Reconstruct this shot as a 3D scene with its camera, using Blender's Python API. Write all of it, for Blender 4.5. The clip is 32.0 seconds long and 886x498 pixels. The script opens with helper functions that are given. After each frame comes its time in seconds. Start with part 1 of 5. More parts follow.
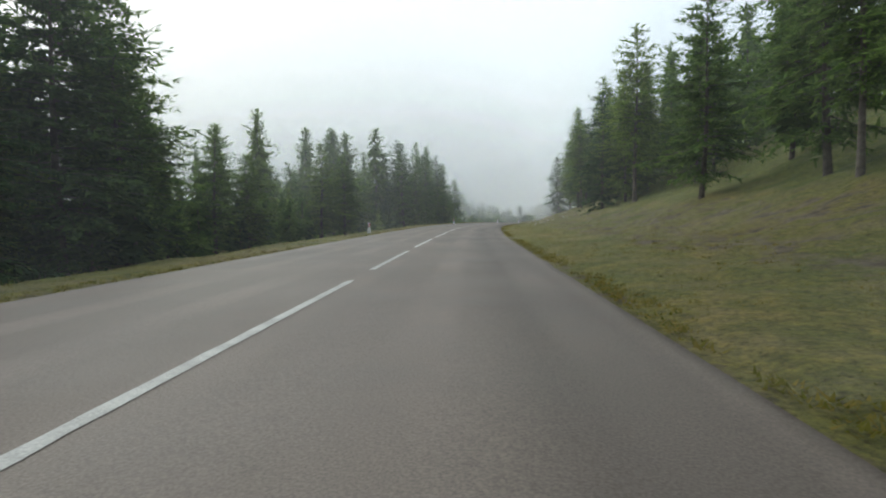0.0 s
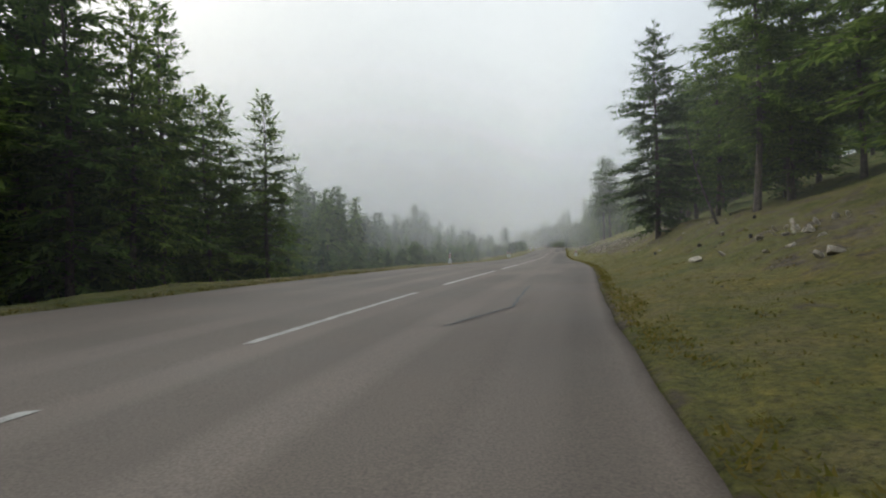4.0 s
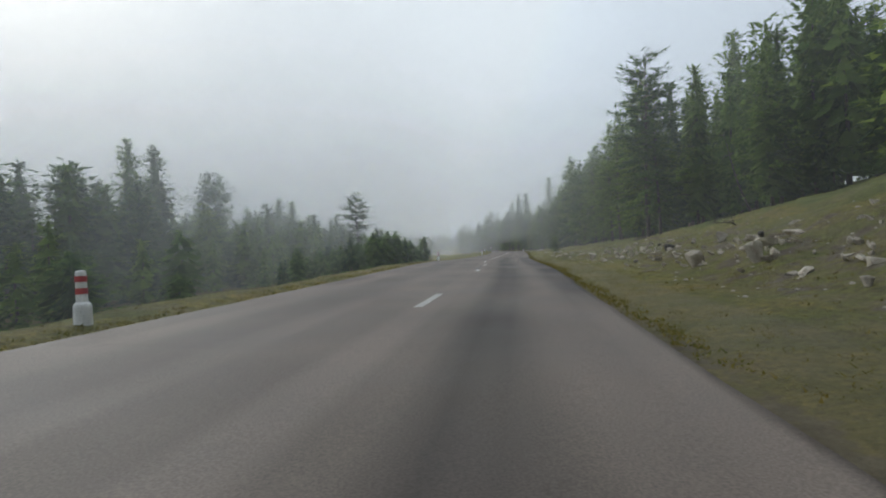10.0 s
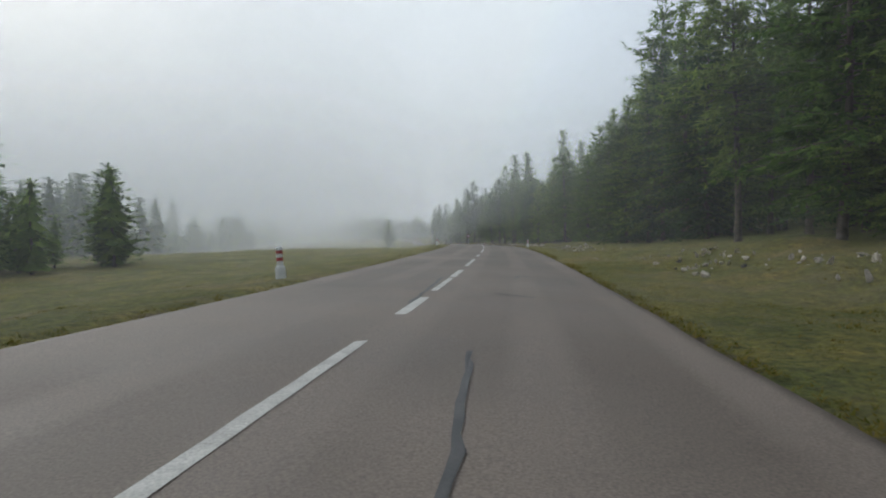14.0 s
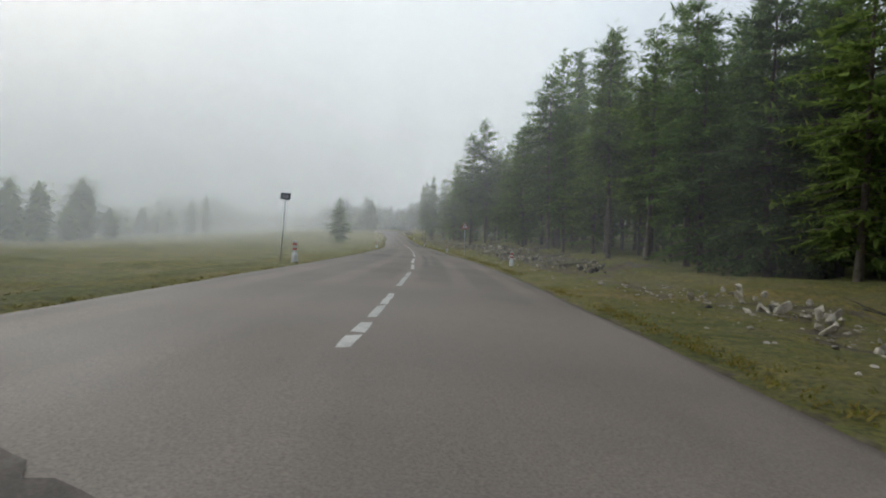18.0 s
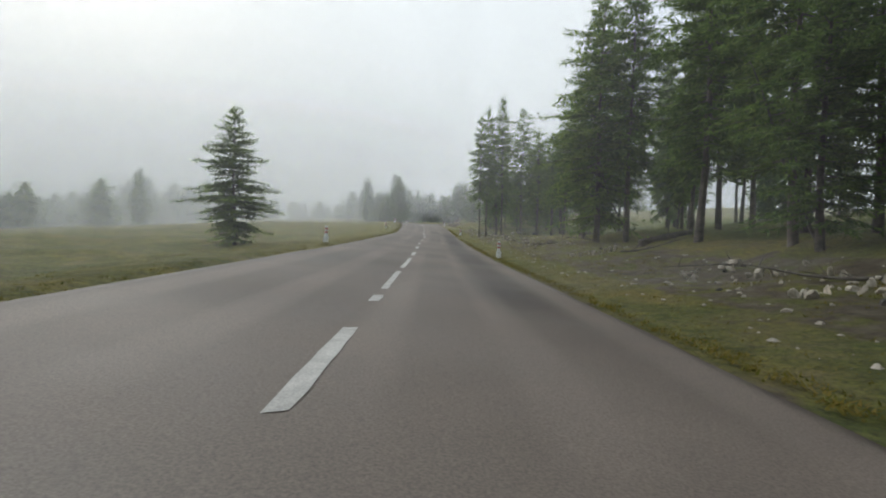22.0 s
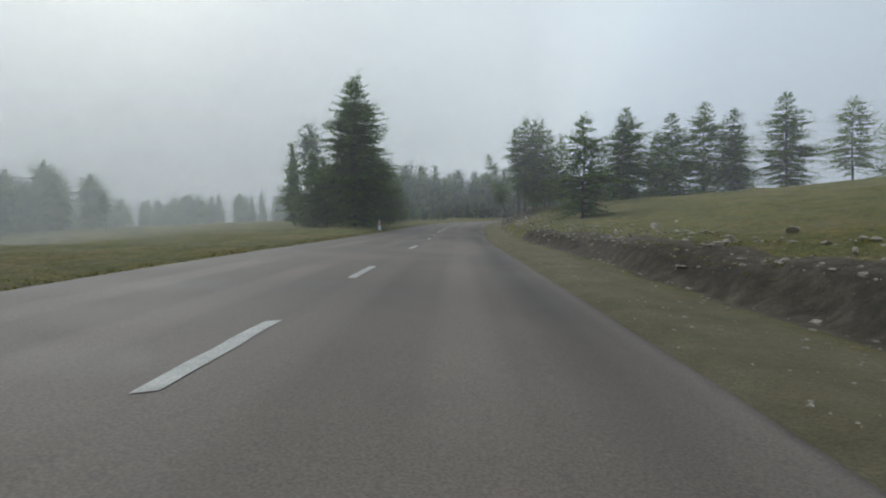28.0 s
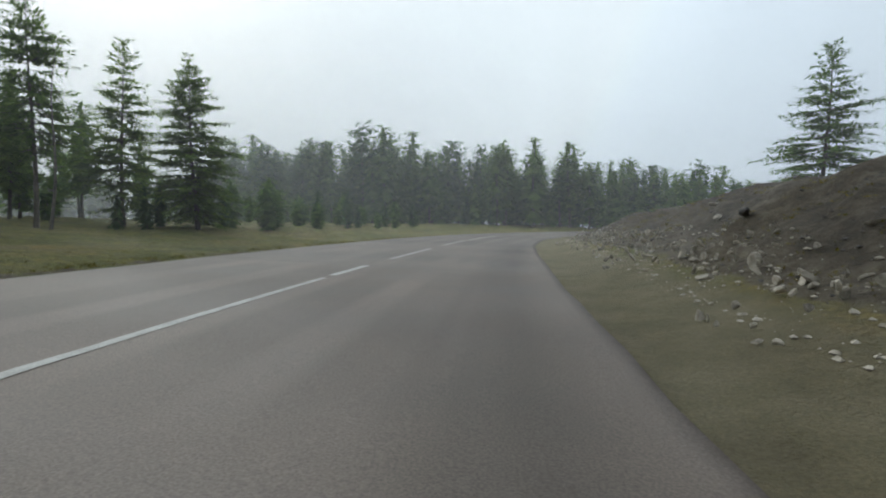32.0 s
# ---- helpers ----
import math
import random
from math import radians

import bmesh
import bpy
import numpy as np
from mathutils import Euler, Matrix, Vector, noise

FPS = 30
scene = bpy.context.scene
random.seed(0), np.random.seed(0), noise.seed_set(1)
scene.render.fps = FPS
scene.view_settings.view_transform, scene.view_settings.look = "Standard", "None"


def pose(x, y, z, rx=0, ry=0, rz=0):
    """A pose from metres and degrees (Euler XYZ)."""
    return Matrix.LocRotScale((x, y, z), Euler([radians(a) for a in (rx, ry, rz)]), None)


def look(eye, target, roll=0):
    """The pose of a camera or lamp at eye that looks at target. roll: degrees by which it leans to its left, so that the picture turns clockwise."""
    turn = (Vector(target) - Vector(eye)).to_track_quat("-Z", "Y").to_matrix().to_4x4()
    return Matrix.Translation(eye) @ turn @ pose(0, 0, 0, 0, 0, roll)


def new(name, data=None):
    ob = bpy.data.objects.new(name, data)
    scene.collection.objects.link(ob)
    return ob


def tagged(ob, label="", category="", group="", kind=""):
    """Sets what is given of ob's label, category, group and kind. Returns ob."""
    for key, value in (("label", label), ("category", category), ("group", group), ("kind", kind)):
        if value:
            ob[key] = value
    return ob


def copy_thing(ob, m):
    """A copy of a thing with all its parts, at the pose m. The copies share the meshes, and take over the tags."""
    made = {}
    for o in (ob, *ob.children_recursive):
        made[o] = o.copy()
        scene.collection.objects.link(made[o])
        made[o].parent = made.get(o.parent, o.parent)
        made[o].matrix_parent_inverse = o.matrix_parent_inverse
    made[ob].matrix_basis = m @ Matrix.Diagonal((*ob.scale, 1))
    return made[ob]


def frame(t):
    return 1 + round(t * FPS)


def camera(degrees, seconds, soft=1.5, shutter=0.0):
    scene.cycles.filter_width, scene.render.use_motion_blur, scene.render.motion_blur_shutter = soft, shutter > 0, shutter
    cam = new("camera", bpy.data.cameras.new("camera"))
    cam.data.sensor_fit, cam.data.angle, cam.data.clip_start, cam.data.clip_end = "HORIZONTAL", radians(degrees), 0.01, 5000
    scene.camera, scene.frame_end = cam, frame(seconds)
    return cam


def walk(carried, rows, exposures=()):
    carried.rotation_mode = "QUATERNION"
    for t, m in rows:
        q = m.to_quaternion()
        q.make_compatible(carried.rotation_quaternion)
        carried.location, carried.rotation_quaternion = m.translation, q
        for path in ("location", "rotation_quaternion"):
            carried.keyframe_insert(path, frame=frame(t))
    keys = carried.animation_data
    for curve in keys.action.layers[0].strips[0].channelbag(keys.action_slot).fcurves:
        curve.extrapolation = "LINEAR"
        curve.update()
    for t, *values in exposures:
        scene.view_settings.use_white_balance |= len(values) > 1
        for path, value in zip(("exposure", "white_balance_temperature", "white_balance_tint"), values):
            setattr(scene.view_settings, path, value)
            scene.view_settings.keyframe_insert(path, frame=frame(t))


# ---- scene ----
cam = camera(80.0, 32.0, soft=2.0)
PATH = [
    (0.0, (-0.000, -0.000, 1.400), (-0.150, 1.991, 1.286), -0.94),
    (0.5, (-0.237, 13.937, 1.419), (-0.386, 15.927, 1.293), -1.34),
    (1.0, (-0.342, 27.960, 1.444), (-0.477, 29.951, 1.311), -1.43),
    (1.5, (-0.328, 41.621, 1.501), (-0.450, 43.613, 1.365), -1.94),
    (2.0, (0.065, 55.207, 1.559), (-0.049, 57.199, 1.422), -2.43),
    (2.5, (0.793, 68.839, 1.563), (0.689, 70.835, 1.477), -1.90),
    (3.0, (1.889, 82.299, 1.536), (1.789, 84.296, 1.502), -1.94),
    (3.5, (3.554, 95.363, 1.504), (3.463, 97.361, 1.487), -1.53),
    (5.5, (13.560, 148.592, 1.348), (13.530, 150.591, 1.373), -2.60),
    (6.0, (15.497, 160.851, 1.118), (15.482, 162.851, 1.146), -2.58),
    (6.5, (17.406, 172.880, 0.902), (17.400, 174.880, 0.928), -2.46),
    (7.0, (19.220, 184.899, 0.739), (19.228, 186.898, 0.764), -2.57),
    (7.5, (20.922, 196.469, 0.626), (20.947, 198.469, 0.649), -2.62),
    (8.0, (22.675, 207.800, 0.567), (22.721, 209.800, 0.588), -2.51),
    (8.5, (24.521, 218.931, 0.595), (24.584, 220.930, 0.617), -2.64),
    (9.0, (26.796, 230.273, 0.732), (26.870, 232.272, 0.751), -2.38),
    (9.5, (28.997, 241.510, 0.876), (29.082, 243.508, 0.886), -2.33),
    (10.0, (31.278, 252.496, 0.940), (31.371, 254.494, 0.943), -2.28),
    (10.5, (33.359, 263.834, 0.986), (33.462, 265.831, 0.988), -2.14),
    (11.0, (35.452, 275.113, 1.060), (35.565, 277.110, 1.057), -2.05),
    (11.5, (37.374, 286.219, 1.140), (37.491, 288.215, 1.126), -2.21),
    (12.0, (38.945, 297.270, 1.094), (39.067, 299.266, 1.075), -2.45),
    (12.5, (40.777, 309.022, 0.933), (40.906, 311.018, 0.906), -2.23),
    (13.0, (43.399, 322.220, 0.821), (43.527, 324.216, 0.794), -1.93),
    (13.5, (46.057, 335.530, 0.807), (46.180, 337.526, 0.781), -1.43),
    (14.0, (48.900, 348.773, 0.880), (49.020, 350.769, 0.835), -0.64),
    (14.5, (51.356, 362.020, 0.927), (51.468, 364.017, 0.884), -0.43),
    (16.5, (58.719, 409.098, 1.053), (58.812, 411.095, 0.989), 0.87),
    (17.0, (59.913, 420.469, 1.046), (59.996, 422.466, 0.975), 1.21),
    (17.5, (60.690, 432.254, 0.906), (60.767, 434.252, 0.833), 1.25),
    (18.0, (61.330, 444.111, 0.679), (61.395, 446.109, 0.607), 1.29),
    (18.5, (61.651, 456.014, 0.473), (61.687, 458.012, 0.395), 1.11),
    (19.0, (61.608, 467.794, 0.170), (61.629, 469.792, 0.089), 1.16),
    (19.5, (61.656, 479.615, -0.122), (61.663, 481.613, -0.205), 0.70),
    (20.0, (61.476, 491.252, -0.410), (61.467, 493.250, -0.493), 0.91),
    (20.5, (61.204, 502.597, -0.693), (61.167, 504.595, -0.775), 0.91),
    (21.0, (60.730, 513.769, -0.914), (60.665, 515.766, -1.002), 0.93),
    (21.5, (60.033, 524.698, -1.057), (59.940, 526.694, -1.149), 0.93),
    (22.0, (59.374, 535.379, -1.197), (59.259, 537.373, -1.289), 0.97),
    (22.5, (58.710, 546.182, -1.309), (58.579, 548.176, -1.403), 1.08),
    (23.0, (57.784, 556.887, -1.528), (57.635, 558.880, -1.619), -0.02),
    (23.5, (57.173, 567.498, -1.541), (57.011, 569.489, -1.634), -0.06),
    (24.0, (56.412, 578.485, -1.487), (56.243, 580.476, -1.581), -0.18),
    (24.5, (55.675, 589.627, -1.456), (55.497, 591.617, -1.552), -0.55),
    (25.0, (54.759, 600.747, -1.341), (54.573, 602.736, -1.438), -0.75),
    (25.5, (53.820, 611.807, -1.133), (53.630, 613.795, -1.232), -1.08),
    (27.5, (48.772, 656.090, 0.083), (48.560, 658.075, -0.032), -1.84),
    (28.0, (47.885, 668.315, 0.097), (47.669, 670.300, -0.019), -1.59),
    (28.5, (47.286, 680.710, 0.065), (47.062, 682.695, -0.046), -1.35),
    (29.0, (46.399, 693.480, -0.073), (46.169, 695.465, -0.169), -1.91),
    (29.5, (45.681, 705.906, -0.196), (45.452, 707.891, -0.288), -1.25),
    (30.0, (45.020, 717.495, -0.300), (44.788, 719.480, -0.392), -0.51),
    (30.5, (44.437, 728.228, -0.244), (44.205, 730.213, -0.333), -0.04),
    (31.0, (44.076, 737.799, -0.201), (43.845, 739.784, -0.287), 0.05),
    (31.5, (44.120, 747.435, -0.088), (43.884, 749.419, -0.174), 0.11),
    (32.0, (43.866, 757.345, 0.041), (43.632, 759.329, -0.051), -0.11),
]
walk(cam, [(t, look(eye, target, roll)) for t, eye, target, roll in PATH], [(0, 0.36, 6000, 1), (2.0, 0.27, 6120, 3), (3.5, 0.16, 6250, 5), (6, 0.02, 6000, 5), (12, 0.07, 5900, 5), (17, 0.12, 6030, 5), (20, 0.22, 6120, 5), (25, 0.10, 5950, 4), (28, -0.16, 5830, 3), (30, 0.22, 5830, 3), (32, 0.12, 5830, 2)])

# the centre line of the road: x, y, height
ROAD = [
    (-1.43, -60.10, 0.06), (-1.88, -40.10, 0.06), (-2.32, -20.10, 0.06), (-2.76, -0.10, 0.06),
    (-3.20, 20.00, 0.08), (-3.50, 40.00, 0.14), (-3.20, 60.20, 0.21), (-2.17, 80.40, 0.19),
    (0.00, 100.70, 0.15), (3.70, 120.80, 0.15), (8.20, 140.70, 0.07), (11.90, 160.50, -0.22),
    (15.30, 180.50, -0.54), (19.00, 200.40, -0.74), (22.76, 220.40, -0.72), (26.69, 240.50, -0.51),
    (30.37, 260.40, -0.38), (34.01, 280.40, -0.26), (37.08, 300.30, -0.30), (40.80, 320.40, -0.50),
    (45.09, 340.40, -0.51), (49.24, 360.30, -0.43), (52.84, 380.30, -0.36), (55.96, 400.20, -0.31),
    (58.30, 420.10, -0.33), (59.64, 440.10, -0.59), (60.32, 460.00, -0.99), (60.53, 480.00, -1.48),
    (60.05, 500.00, -1.97), (59.20, 519.90, -2.34), (57.99, 539.90, -2.60), (56.41, 559.90, -2.85),
    (54.83, 579.90, -2.84), (53.45, 599.90, -2.68), (51.65, 619.80, -2.24), (49.40, 639.80, -1.62),
    (46.65, 659.80, -1.28), (44.79, 679.90, -1.30), (43.37, 699.80, -1.49), (41.68, 719.80, -1.61),
    (40.20, 740.00, -1.51), (39.50, 758.00, -1.43), (39.60, 776.00, -1.35), (40.50, 796.00, -1.31),
    (43.40, 815.00, -1.31), (49.50, 832.00, -1.36), (59.00, 847.00, -1.41), (73.00, 859.00, -1.51),
    (93.00, 868.00, -1.61),
]


# ---- light ----
world = bpy.data.worlds.new("world")
scene.world = world
world.use_nodes = True
SUN_AZ, SUN_EL = radians(38), radians(30)        # left of the way ahead, behind the fog


def make_world():
    nt = world.node_tree
    nt.nodes.clear()
    out = nt.nodes.new("ShaderNodeOutputWorld")
    bg = nt.nodes.new("ShaderNodeBackground")
    sky = nt.nodes.new("ShaderNodeTexSky")
    sky.sky_type = "NISHITA"
    sky.sun_disc = False
    sky.sun_elevation, sky.sun_rotation = SUN_EL, -SUN_AZ
    sky.air_density, sky.dust_density = 1.0, 6.0
    mul = nt.nodes.new("ShaderNodeVectorMath")
    mul.operation = "SCALE"
    mul.inputs["Scale"].default_value = 0.10
    nt.links.new(sky.outputs[0], mul.inputs[0])
    # the fog overhead: grey-white, brighter towards the sun and the zenith
    geo = nt.nodes.new("ShaderNodeTexCoord")
    nrm = nt.nodes.new("ShaderNodeVectorMath")
    nrm.operation = "NORMALIZE"
    nt.links.new(geo.outputs["Generated"], nrm.inputs[0])
    dot = nt.nodes.new("ShaderNodeVectorMath")
    dot.operation = "DOT_PRODUCT"
    dot.inputs[1].default_value = (-math.sin(SUN_AZ) * math.cos(SUN_EL), math.cos(SUN_AZ) * math.cos(SUN_EL), math.sin(SUN_EL))
    nt.links.new(nrm.outputs[0], dot.inputs[0])
    ramp = nt.nodes.new("ShaderNodeValToRGB")
    ramp.color_ramp.interpolation = "B_SPLINE"
    for k, (pos, col) in enumerate(SKY_RAMP):
        e = ramp.color_ramp.elements[k] if k < 2 else ramp.color_ramp.elements.new(pos)
        e.position, e.color = pos, (*col, 1)
    half = nt.nodes.new("ShaderNodeMapRange")
    half.inputs["From Min"].default_value, half.inputs["From Max"].default_value = -1, 1
    nt.links.new(dot.outputs["Value"], half.inputs["Value"])
    nt.links.new(half.outputs[0], ramp.inputs[0])
    sep = nt.nodes.new("ShaderNodeSeparateXYZ")
    nt.links.new(nrm.outputs[0], sep.inputs[0])
    low = nt.nodes.new("ShaderNodeMapRange")
    low.interpolation_type = "SMOOTHSTEP"
    low.inputs["From Min"].default_value, low.inputs["From Max"].default_value = -0.05, 0.38
    low.inputs["To Min"].default_value, low.inputs["To Max"].default_value = SKY_LOW, 1.0
    nt.links.new(sep.outputs["Z"], low.inputs["Value"])
    dim = nt.nodes.new("ShaderNodeVectorMath")
    dim.operation = "SCALE"
    nt.links.new(ramp.outputs[0], dim.inputs[0])
    nt.links.new(low.outputs[0], dim.inputs["Scale"])
    mix = nt.nodes.new("ShaderNodeMix")
    mix.data_type = "RGBA"
    mix.inputs["Factor"].default_value = 0.92
    nt.links.new(mul.outputs[0], mix.inputs["A"])
    nt.links.new(dim.outputs[0], mix.inputs["B"])
    nt.links.new(mix.outputs["Result"], bg.inputs["Color"])
    bg.inputs["Strength"].default_value = 1.0
    nt.links.new(bg.outputs[0], out.inputs[0])


SKY_RAMP = [(0.0, (0.50, 0.53, 0.57)), (0.55, (0.59, 0.62, 0.67)), (0.78, (0.79, 0.82, 0.87)), (0.90, (1.16, 1.18, 1.20)), (1.0, (2.1, 2.08, 2.04))]
SKY_LOW = 0.77
make_world()
sun = new("sun", bpy.data.lights.new("sun", "SUN"))
sun.data.energy, sun.data.angle, sun.data.color = 1.2, radians(25), (1.0, 0.96, 0.88)
sun.matrix_world = look((0, 0, 50), (math.sin(SUN_AZ) * 50, -math.cos(SUN_AZ) * 50, 50 - 50 * math.tan(SUN_EL)))
scene.cycles.transparent_max_bounces = 72


# ---- materials ----
def material(name, rough=0.8, metal=0.0):
    m = bpy.data.materials.new(name)
    m.use_nodes = True
    b = m.node_tree.nodes["Principled BSDF"]
    b.inputs["Roughness"].default_value, b.inputs["Metallic"].default_value = rough, metal
    return m, m.node_tree, b


def noise_node(nt, scale, detail=4.0, rough=0.6, space="Object"):
    c = nt.nodes.new("ShaderNodeTexCoord")
    n = nt.nodes.new("ShaderNodeTexNoise")
    n.inputs["Scale"].default_value, n.inputs["Detail"].default_value, n.inputs["Roughness"].default_value = scale, detail, rough
    nt.links.new(c.outputs[space], n.inputs["Vector"])
    return n


def ramp_node(nt, value, stops):
    r = nt.nodes.new("ShaderNodeValToRGB")
    for k, (pos, col) in enumerate(stops):
        e = r.color_ramp.elements[k] if k < 2 else r.color_ramp.elements.new(pos)
        e.position, e.color = pos, (*col, 1)
    nt.links.new(value, r.inputs[0])
    return r


def mix_node(nt, fac, a, b, blend="MIX"):
    m = nt.nodes.new("ShaderNodeMix")
    m.data_type, m.blend_type = "RGBA", blend
    for sock, v in (("Factor", fac), ("A", a), ("B", b)):
        if isinstance(v, (int, float)):
            m.inputs[sock].default_value = v
        elif isinstance(v, tuple):
            m.inputs[sock].default_value = (*v, 1)
        else:
            nt.links.new(v, m.inputs[sock])
    return m.outputs["Result"]


def bump_node(nt, bsdf, height, strength=0.4, distance=0.02):
    b = nt.nodes.new("ShaderNodeBump")
    b.inputs["Strength"].default_value, b.inputs["Distance"].default_value = strength, distance
    nt.links.new(height, b.inputs["Height"])
    nt.links.new(b.outputs[0], bsdf.inputs["Normal"])


def two_tone(name, a, b, scale=6.0, fine=60.0, rough=0.85, bump=0.3, distance=0.01, metal=0.0, vary=0.15):
    """A surface of two colours at a broad and a fine scale, with a little change from piece to piece."""
    m, nt, p = material(name, rough, metal)
    n1, n2 = noise_node(nt, scale), noise_node(nt, fine)
    c = ramp_node(nt, n1.outputs["Fac"], [(0.35, a), (0.65, b)]).outputs[0]
    fine_r = ramp_node(nt, n2.outputs["Fac"], [(0.3, (0.72, 0.72, 0.72)), (0.7, (1.2, 1.2, 1.2))])
    c = mix_node(nt, 1.0, c, fine_r.outputs[0], "MULTIPLY")
    info = nt.nodes.new("ShaderNodeObjectInfo")
    rr = ramp_node(nt, info.outputs["Random"], [(0.0, (1 - vary,) * 3), (1.0, (1 + vary,) * 3)])
    c = mix_node(nt, 1.0, c, rr.outputs[0], "MULTIPLY")
    nt.links.new(c, p.inputs["Base Color"])
    if bump:
        bump_node(nt, p, n2.outputs["Fac"], bump, distance)
    return m


def attribute(nt, name):
    a = nt.nodes.new("ShaderNodeAttribute")
    a.attribute_name = name
    return a.outputs["Fac"]


def make_asphalt():
    m, nt, p = material("asphalt", 0.62)
    p.inputs["Specular IOR Level"].default_value = 0.25
    base = ramp_node(nt, noise_node(nt, 0.25, 5).outputs["Fac"], [(0.3, (0.134, 0.108, 0.089)), (0.7, (0.198, 0.160, 0.131))])
    grain = ramp_node(nt, noise_node(nt, 45, 3).outputs["Fac"], [(0.3, (0.7, 0.7, 0.7)), (0.7, (1.25, 1.25, 1.25))])
    c = mix_node(nt, 1.0, base.outputs[0], grain.outputs[0], "MULTIPLY")
    # tyre lanes and damp edges run along the road
    lane = nt.nodes.new("ShaderNodeMath")
    lane.operation = "SINE"
    mul = nt.nodes.new("ShaderNodeMath")
    mul.operation = "MULTIPLY_ADD"
    mul.inputs[1].default_value, mul.inputs[2].default_value = 3.4, 0.4
    nt.links.new(attribute(nt, "lat"), mul.inputs[0])
    nt.links.new(mul.outputs[0], lane.inputs[0])
    lr = ramp_node(nt, lane.outputs[0], [(0.0, (0.78, 0.77, 0.76)), (0.8, (1.08, 1.08, 1.08))])
    blot = ramp_node(nt, noise_node(nt, 0.12, 3).outputs["Fac"], [(0.4, (0, 0, 0)), (0.6, (1, 1, 1))])
    lanes = mix_node(nt, blot.outputs[0], (1.0, 1.0, 1.0), lr.outputs[0])
    c = mix_node(nt, 0.85, c, lanes, "MULTIPLY")
    tarred = ramp_node(nt, attribute(nt, "worn"), [(0.0, (1, 1, 1)), (1.0, (0.20, 0.20, 0.21))])
    c = mix_node(nt, 1.0, c, tarred.outputs[0], "MULTIPLY")
    crumb = nt.nodes.new("ShaderNodeMath")
    crumb.operation = "MULTIPLY_ADD"
    crumb.inputs[1].default_value = 0.16
    nt.links.new(noise_node(nt, 1.4, 5, 0.7).outputs["Fac"], crumb.inputs[0])
    nt.links.new(attribute(nt, "edge"), crumb.inputs[2])
    edge = ramp_node(nt, crumb.outputs[0], [(0.07, (0.50, 0.44, 0.38)), (0.15, (1, 1, 1))])
    c = mix_node(nt, 1.0, c, edge.outputs[0], "MULTIPLY")
    nt.links.new(c, p.inputs["Base Color"])
    rr = ramp_node(nt, noise_node(nt, 0.5, 4).outputs["Fac"], [(0.3, (0.62, 0.62, 0.62)), (0.7, (0.74, 0.74, 0.74))])
    nt.links.new(rr.outputs[0], p.inputs["Roughness"])
    bump_node(nt, p, noise_node(nt, 70, 2).outputs["Fac"], 0.35, 0.006)
    return m


